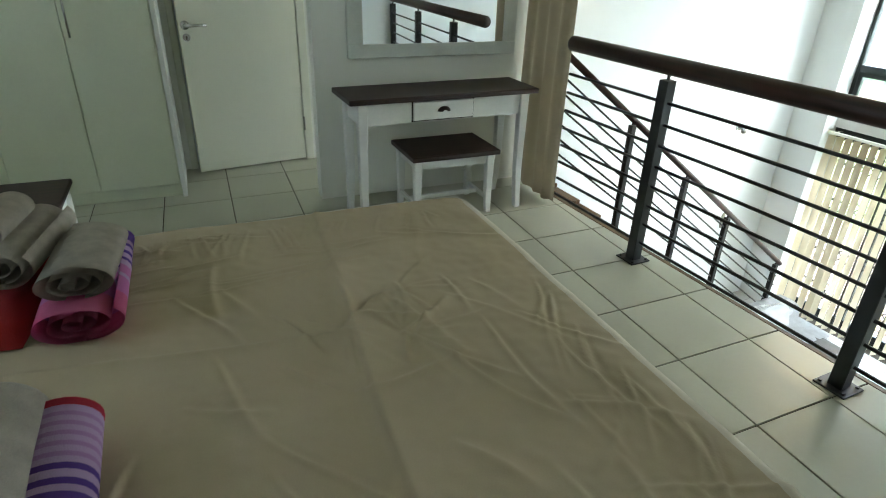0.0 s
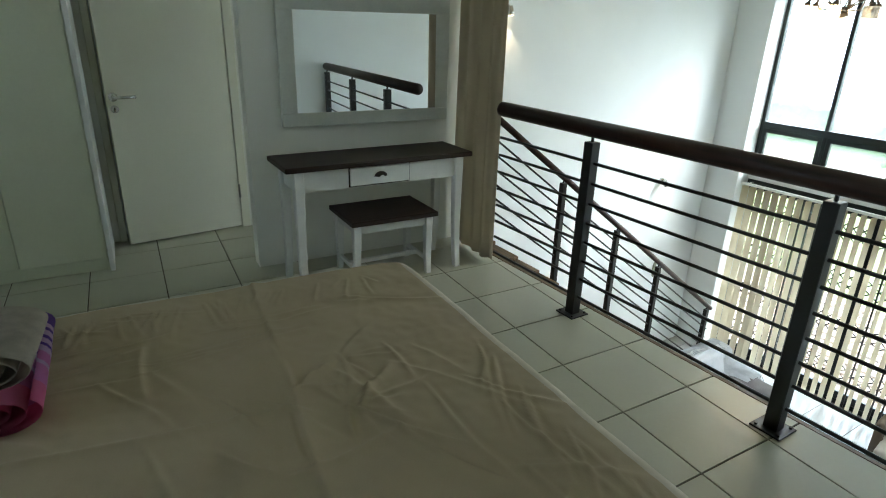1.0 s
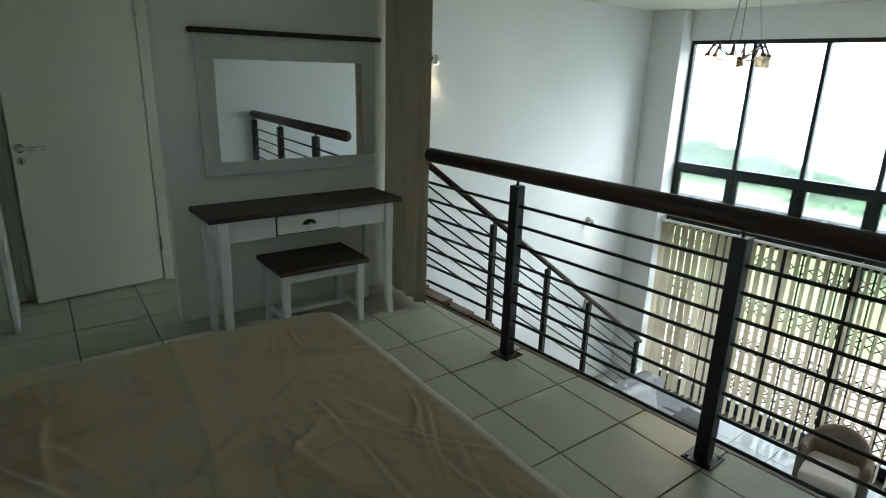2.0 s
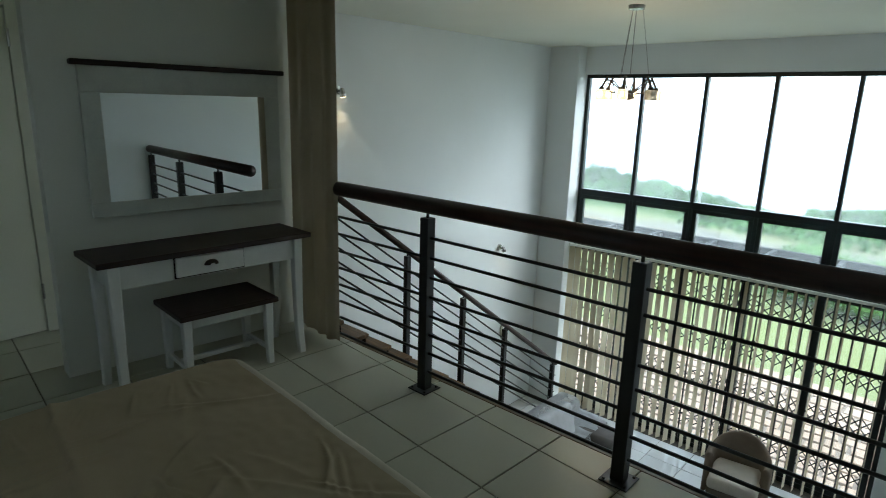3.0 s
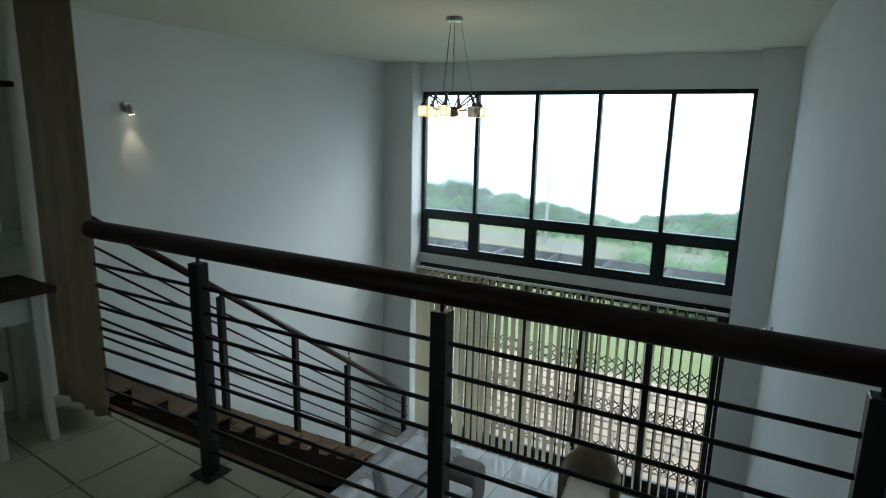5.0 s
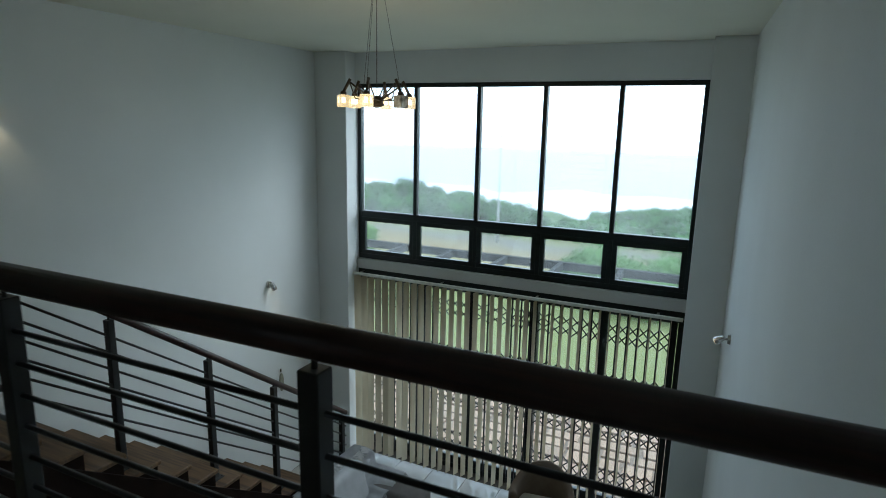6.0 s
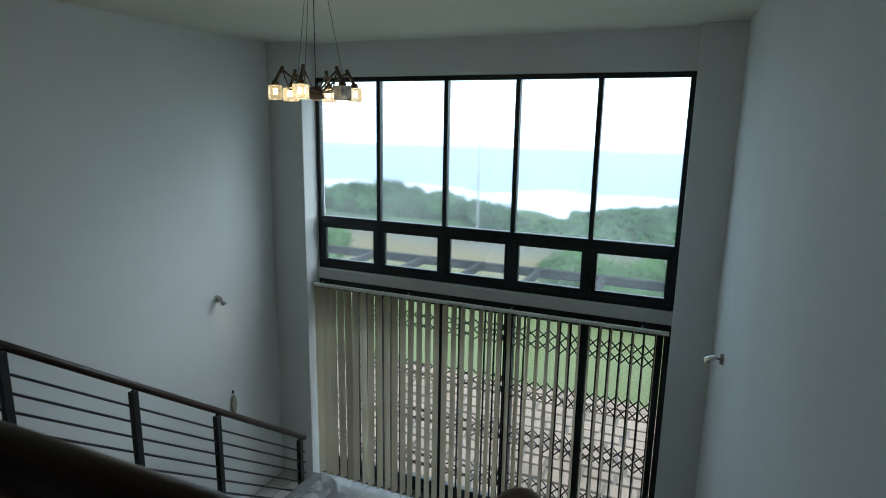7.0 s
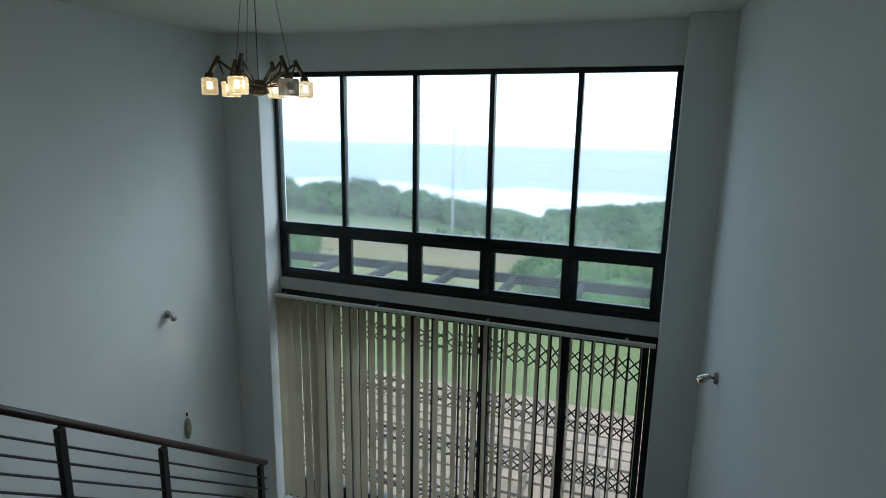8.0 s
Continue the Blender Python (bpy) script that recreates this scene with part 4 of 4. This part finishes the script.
def land(x, y):
    """The lie of the land: level round the house, then down to the shore."""
    t = max(0.0, y - 11)
    z = LOW - 0.175 - 0.05 * t - 0.0006 * t * t
    if y > 50:
        z -= 0.0045 * (y - 50) ** 2
    z += 0.05 * noise.noise(Vector((x * 0.12, y * 0.12, 0))) * min(1, t / 6) * 3
    far = min(1, max(0, (y - 28) / 10))
    if x > -9:
        z += min(2.8, max(0, x + 8) * 0.118) * far
    z -= 1.1 * math.exp(-((x + 8.6) / 1.8) ** 2) * far
    return max(-46.0, z)


GRASS = material("rough_coastal_grass", (0.085, 0.13, 0.035), 0.95, vary=0.35, scale=0.9, bump=0.12, fine=30, spec=0.05)
gn, gk = GRASS.node_tree.nodes, GRASS.node_tree.links
gtc = next(k for k in gn if k.type == "TEX_COORD")
gs, gr, gm, gnz = gn.new("ShaderNodeSeparateXYZ"), gn.new("ShaderNodeValToRGB"), gn.new("ShaderNodeMix"), gn.new("ShaderNodeTexNoise")
gk.new(gtc.outputs["Object"], gs.inputs[0])
gnz.inputs["Scale"].default_value = 0.3
gk.new(gtc.outputs["Object"], gnz.inputs[0])
ga = gn.new("ShaderNodeMath")
ga.operation = "MULTIPLY_ADD"
gk.new(gnz.outputs[0], ga.inputs[0])
ga.inputs[1].default_value = 5.0
gk.new(gs.outputs[1], ga.inputs[2])
gd = gn.new("ShaderNodeMath")
gd.operation = "DIVIDE"
gk.new(ga.outputs[0], gd.inputs[0])
gd.inputs[1].default_value = 60.0
gk.new(gd.outputs[0], gr.inputs[0])
for i, (p, c) in enumerate(((0.0, (0.155, 0.168, 0.066)), (0.30, (0.145, 0.16, 0.06)), (0.345, (0.165, 0.15, 0.07)), (0.395, (0.175, 0.135, 0.07)), (0.43, (0.15, 0.13, 0.08)), (0.455, (0.125, 0.12, 0.10)), (0.50, (0.14, 0.14, 0.07)), (0.57, (0.05, 0.09, 0.028)), (1.0, (0.045, 0.08, 0.025)))):
    e = gr.color_ramp.elements[i] if i < 2 else gr.color_ramp.elements.new(p)
    e.position, e.color = p, (*c, 1)
old = gn["Principled BSDF"].inputs["Base Color"].links[0].from_socket
gm.data_type, gm.blend_type = "RGBA", "MULTIPLY"
gm.inputs[0].default_value = 0.35
gk.new(gr.outputs[0], gm.inputs[6])
gsc = gn.new("ShaderNodeMapRange")
gsc.inputs[3].default_value, gsc.inputs[4].default_value = 0.5, 1.5
gk.new(gnz.outputs[0], gsc.inputs[0])
gk.new(gsc.outputs[0], gm.inputs[7])
gk.new(gm.outputs[2], gn["Principled BSDF"].inputs["Base Color"])
bm = BM()
gx = [-1500, -700, -300, -150, -100] + [-80 + 2.0 * i for i in range(81)] + [100, 150, 300, 700, 1500]
gy = [-1500, -500, -150, -60, -20, 0, 5] + [6 + 1.5 * i for i in range(60)] + [100, 110, 125, 140, 170]
gv = [[bm.verts.new((x, y, land(x, y))) for x in gx] for y in gy]
for a, b in zip(gv, gv[1:]):
    for i in range(len(gx) - 1):
        bm.faces.new((a[i], a[i + 1], b[i + 1], b[i]))
tagged(part("ground", bm, GRASS, smooth=True), "grassy ground sloping down from lawn to shore", "ground", kind="structure")

SEA = material("misty_grey_blue_sea", (0.15, 0.18, 0.22), 0.35, vary=0.12, scale=0.01, bump=0.03, fine=0.4)
bm = BM()
sv = [bm.verts.new(p) for p in ((-1600, 130, -40), (1600, 130, -40), (1600, 1150, -40), (-1600, 1150, -40))]
bm.faces.new(sv)
tagged(part("water", bm, SEA), "misty pale grey-blue sea", "sea", kind="structure")
FOAM = material("white_surf", (0.62, 0.64, 0.65), 0.8, vary=0.1, scale=0.05)
bm = BM()
fv = []
for i in range(61):
    x = -300 + 10 * i
    fv.append([bm.verts.new((x, 128 + 6 * noise.noise(Vector((x * 0.03, 1, 0))), -39.6)), bm.verts.new((x, 375 + 70 * noise.noise(Vector((x * 0.02, 2, 0))), -39.6))])
for a, b in zip(fv, fv[1:]):
    bm.faces.new((a[0], b[0], b[1], a[1]))
tagged(part("surf", bm, FOAM), "white surf breaking along the shore", "surf", kind="structure")

LEAF = material("coastal_bush_leaves", (0.046, 0.118, 0.026), 0.85, vary=0.5, scale=0.8, fine=6, piece=0.25, spec=0.15)
SHRUB = material("bright_shrub_leaves", (0.075, 0.145, 0.035), 0.85, vary=0.35, scale=1.2, fine=6, piece=0.2, spec=0.15)
BARK = material("grey_brown_bark", (0.12, 0.095, 0.07), 0.9, vary=0.3, scale=10, bump=0.1)


def bush(name, x, y, w, h, seed, n, leaf, label, category, group, leaves=None):
    """A bush or low tree: short forked trunk and a crown of many small leaf clumps with gaps."""
    rb = random.Random(seed)
    z0 = land(x, y) - 0.1
    th = thing(name, pose(x, y, z0), label, category, group)
    bm = BM()
    rod(bm, (0, 0, 0), (0.05 * w, 0, h * 0.35), 0.05 * h, 0.035 * h, 8)
    for k in range(5):
        a = k * 1.26 + rb.uniform(-0.3, 0.3)
        q = (0.3 * w * math.cos(a), 0.25 * w * math.sin(a), h * rb.uniform(0.5, 0.75))
        rod(bm, (0.05 * w, 0, h * 0.3), q, 0.03 * h, 0.012 * h, 6)
    part("trunk", bm, BARK, th)
    lobes = [(rb.uniform(-0.38, 0.38) * w, rb.uniform(-0.3, 0.3) * w, rb.uniform(0.35, 0.78) * h, rb.uniform(0.16, 0.3) * w) for _ in range(11)]
    co, fa = [], []
    # a dense heart of foliage behind the outer leaves
    heart = BM()
    for lx, ly, lz, lr in lobes:
        bmesh.ops.create_icosphere(heart, subdivisions=2, radius=1, matrix=Matrix.LocRotScale((lx, ly, max(lz, 0.2 * h)), None, (lr * 0.74, lr * 0.74, lr * 0.56)))
    for v in heart.verts:
        v.co += v.co.normalized() * 0.10 * w * noise.noise(v.co * (5.0 / w))
        v.co.z = max(v.co.z, 0.02)
    heart.verts.index_update()
    co += [v.co.copy() for v in heart.verts]
    fa += [tuple(v.index for v in f.verts) for f in heart.faces]
    heart.free()
    for k in range(n):
        lx, ly, lz, lr = lobes[k % 11]
        d = Vector((rb.gauss(0, 1), rb.gauss(0, 1), rb.gauss(0, 1))).normalized() * lr * rb.uniform(0.74, 1.12)
        p = Vector((lx, ly, lz)) + Vector((d.x, d.y, d.z * 0.75))
        if p.z < 0.03 * h:
            p.z = 0.03 * h + rb.uniform(0, 0.1) * h
        q = Euler((rb.uniform(-0.7, 0.7), rb.uniform(-0.7, 0.7), rb.uniform(0, 6.28))).to_matrix()
        s = leaf * rb.uniform(0.6, 1.4)
        b0 = len(co)
        for u, v in ((-1, -0.45), (0, -0.6), (1, 0), (0, 0.6), (-1, 0.45)):
            co.append(p + q @ Vector((u * s, v * s, 0.2 * s * (1 - u * u))))
        fa.append((b0, b0 + 1, b0 + 2, b0 + 3, b0 + 4))
    me = bpy.data.meshes.new("crown")
    me.from_pydata(co, [], fa)
    me.materials.append(leaves or LEAF)
    cr = new("crown", me)
    cr.parent = th


rt = random.Random(21)
for k in range(19):
    x = -33 + 1.3 * k
    y = 37 + rt.uniform(-3, 6)
    hgt = (-2.95 - (x + 26) * 0.07 + rt.uniform(-0.35, 0.25)) - land(x, y)
    bush("coastal_tree", x, y, 3.4, max(1.0, hgt * 1.05), 100 + k, 5200, 0.085, "dense dark green wind-shaped coastal tree", "tree", "coastal trees")
for k in range(15):
    x = -8.2 + 1.6 * k
    y = 33 + rt.uniform(-3, 8)
    bush("coastal_bush", x, y, 1.9, rt.uniform(0.3, 0.55), 200 + k, 1600, 0.07, "low rounded green coastal bush on the slope", "bush", "coastal bushes")
for x, y, w, h in ((-8.6, 14.0, 3.2, 1.7), (-10.6, 13.4, 3.2, 1.8), (-0.6, 15.6, 2.8, 1.25), (1.4, 15.0, 3.4, 1.5), (3.6, 15.4, 3.6, 1.65), (5.6, 15.8, 3.4, 1.6)):
    bush("garden_shrub", x, y, w, h, int(300 + x * 10), 8000, 0.036, "rounded bright green garden shrub beyond the lawn", "shrub", "garden shrubs", SHRUB)
# low scrub over the seaward slope
co, fa = [], []
rq = random.Random(5)
for k in range(26000):
    x, y = rq.uniform(-12, 34), 27 + 26 * rq.random()
    if x < -9 + 0.3 * (y - 27) * 0.2:
        continue
    lump = 0.22 + 0.4 * noise.noise(Vector((x * 0.55, y * 0.55, 9)))
    if lump < 0.05:
        continue
    p = Vector((x, y, land(x, y) + lump * rq.uniform(0.2, 1.0)))
    q = Euler((rq.uniform(-1, 1), rq.uniform(-1, 1), rq.uniform(0, 6.28))).to_matrix()
    s = rq.uniform(0.08, 0.17)
    b0 = len(co)
    co += [p + q @ Vector((u * s, v * s, 0)) for u, v in ((-1, -0.5), (0.2, -0.6), (1, 0), (0.2, 0.6), (-1, 0.5))]
    fa.append(tuple(range(b0, b0 + 5)))
me = bpy.data.meshes.new("scrub")
me.from_pydata(co, [], fa)
me.materials.append(LEAF)
tagged(new("scrub", me), "low green coastal scrub covering the slope", "scrub", kind="stuff")

pole = thing("street_pole", pose(-7.1, 25.0, land(-7.1, 25.0)), "tall pale grey street pole beyond the garden", "pole")
bm = BM()
rod(bm, (0, 0, 0), (0, 0, 1.25 - land(-7.1, 25.0)), 0.06, 0.04, 12)
part("shaft", bm, material("galvanised_pole", (0.45, 0.45, 0.44), 0.5, vary=0.1, scale=4), pole, smooth=True)
bm = BM()
rod(bm, (0, 0, 1.25 - land(-7.1, 25.0)), (0, 0, 1.29 - land(-7.1, 25.0)), 0.055, 0.03, 12)
part("cap", bm, CHROME, pole)

# ---- pieces: gallery tiles, living room tiles, terrace stones ----
def clip(poly, keep):
    """Keeps the side of a convex outline where keep(p) >= 0."""
    out = []
    for a, b in zip(poly, poly[1:] + poly[:1]):
        ka, kb = keep(a), keep(b)
        if ka >= 0:
            out.append(a)
        if (ka >= 0) != (kb >= 0):
            out.append(a.lerp(b, ka / (ka - kb)))
    return out


def flat_piece(name, poly, z0, z1, chamfer, mat, parent, tilt=0.0):
    """A flat piece with a chamfered rim on a convex outline."""
    c = sum(poly, Vector((0, 0))) / len(poly)
    bm = BM()
    ins = [p + (c - p).normalized() * chamfer * 1.4 for p in poly]
    lo = [bm.verts.new((p.x - c.x, p.y - c.y, z0)) for p in poly]
    mid = [bm.verts.new((p.x - c.x, p.y - c.y, z1 - chamfer)) for p in poly]
    hi = [bm.verts.new((p.x - c.x, p.y - c.y, z1)) for p in ins]
    n = len(poly)
    for i in range(n):
        j = (i + 1) % n
        bm.faces.new((lo[i], lo[j], mid[j], mid[i]))
        bm.faces.new((mid[i], mid[j], hi[j], hi[i]))
    bm.faces.new(hi)
    bmesh.ops.recalc_face_normals(bm, faces=bm.faces)
    ob = part(name, bm, mat, parent)
    ob.location = (c.x, c.y, 0)
    return ob


def on_grid(a, b):
    """A place on the gallery's tiling, which is laid a little out of square."""
    return (a * math.cos(radians(4.6)) + b * math.sin(radians(2.3)), -a * math.sin(radians(4.6)) + b * math.cos(radians(2.3)))


gallery = bpy.data.objects["gallery_slab"]
shared = {}
TS, GAP = 0.40, 0.0035
for i in range(-7, 7):
    for j in range(-10, 2):
        poly = [Vector(on_grid(TS * a + sx * GAP, TS * b + sy * GAP)) for a, b, sx, sy in ((i, j, 1, 1), (i + 1, j, -1, 1), (i + 1, j + 1, -1, -1), (i, j + 1, 1, -1))]
        full = all(p.y < EDGE - 0.03 and -2.48 < p.x < RW(p.y) - 0.01 and p.y > -3.98 for p in poly)
        if full and "t" in shared:
            ob = new("tile", shared["t"])
            ob.parent = gallery
            c = sum(poly, Vector((0, 0))) / 4
            ob.location = (c.x, c.y, 0)
            continue
        for keep in (lambda p: EDGE - 0.028 - p.y, lambda p: RW(p.y) - 0.006 - p.x, lambda p: p.x + 2.49, lambda p: p.y + 3.99):
            poly = clip(poly, keep) if len(poly) > 2 else poly
        if len(poly) > 2:
            ob = flat_piece("tile", poly, -0.007, 0.0, 0.0012, TILE, gallery)
            if full:
                shared["t"] = ob.data
boxpart("edge_strip", (-1.5, RW(EDGE) - 0.004, EDGE - 0.026, EDGE + 0.004, -0.05, 0.001), STAIRWOOD, gallery, 0.003, "brown wooden edge strip")

lower = bpy.data.objects["floor_below"]
LS = 0.45
for i in range(-5, 6):
    for j in range(-7, 8):
        poly = [Vector((-0.93 + LS * a + sx * 0.003, 5.3 - LS * 7.6 + LS * b + sy * 0.003)) for a, b, sx, sy in ((i, j, 1, 1), (i + 1, j, -1, 1), (i + 1, j + 1, -1, -1), (i, j + 1, 1, -1))]
        for keep in (lambda p: 5.60 - p.y, lambda p: 2.4 - p.x, lambda p: p.x + 2.49):
            poly = clip(poly, keep) if len(poly) > 2 else poly
        if len(poly) > 2:
            flat_piece("tile", poly, LOW - 0.006, LOW, 0.0012, LOWTILE, lower)

STONE = material("pinkish_sandstone_paver", (0.31, 0.215, 0.145), 0.9, spec=0.2, vary=0.2, scale=5, bump=0.08, fine=60, piece=0.16)
terrace = slab("terrace", (-5.0, 5.0, 5.71, 9.25, LOW - 0.19, LOW - 0.115), material("sandy_joint", (0.23, 0.17, 0.12), 0.95, vary=0.3, scale=12, bump=0.08), "sandy bed of the paved terrace", "terrace")
rs = random.Random(8)
y = 5.74
while y < 9.2:
    d = rs.uniform(0.22, 0.31)
    x = -3.4 + rs.uniform(0, 0.3)
    while x < 3.6:
        w = rs.uniform(0.3, 0.55)
        q = [Vector((x + rs.uniform(0, 0.035), y + rs.uniform(0, 0.035))), Vector((x + w - 0.02 - rs.uniform(0, 0.015), y + rs.uniform(0, 0.035))), Vector((x + w - 0.02 - rs.uniform(0, 0.035), y + d - 0.02 - rs.uniform(0, 0.015))), Vector((x + rs.uniform(0, 0.035), y + d - 0.02 - rs.uniform(0, 0.035)))]
        flat_piece("paving_stone", q, LOW - 0.116, LOW - 0.085 + rs.uniform(0, 0.012), 0.008, STONE, terrace)
        x += w
    y += d
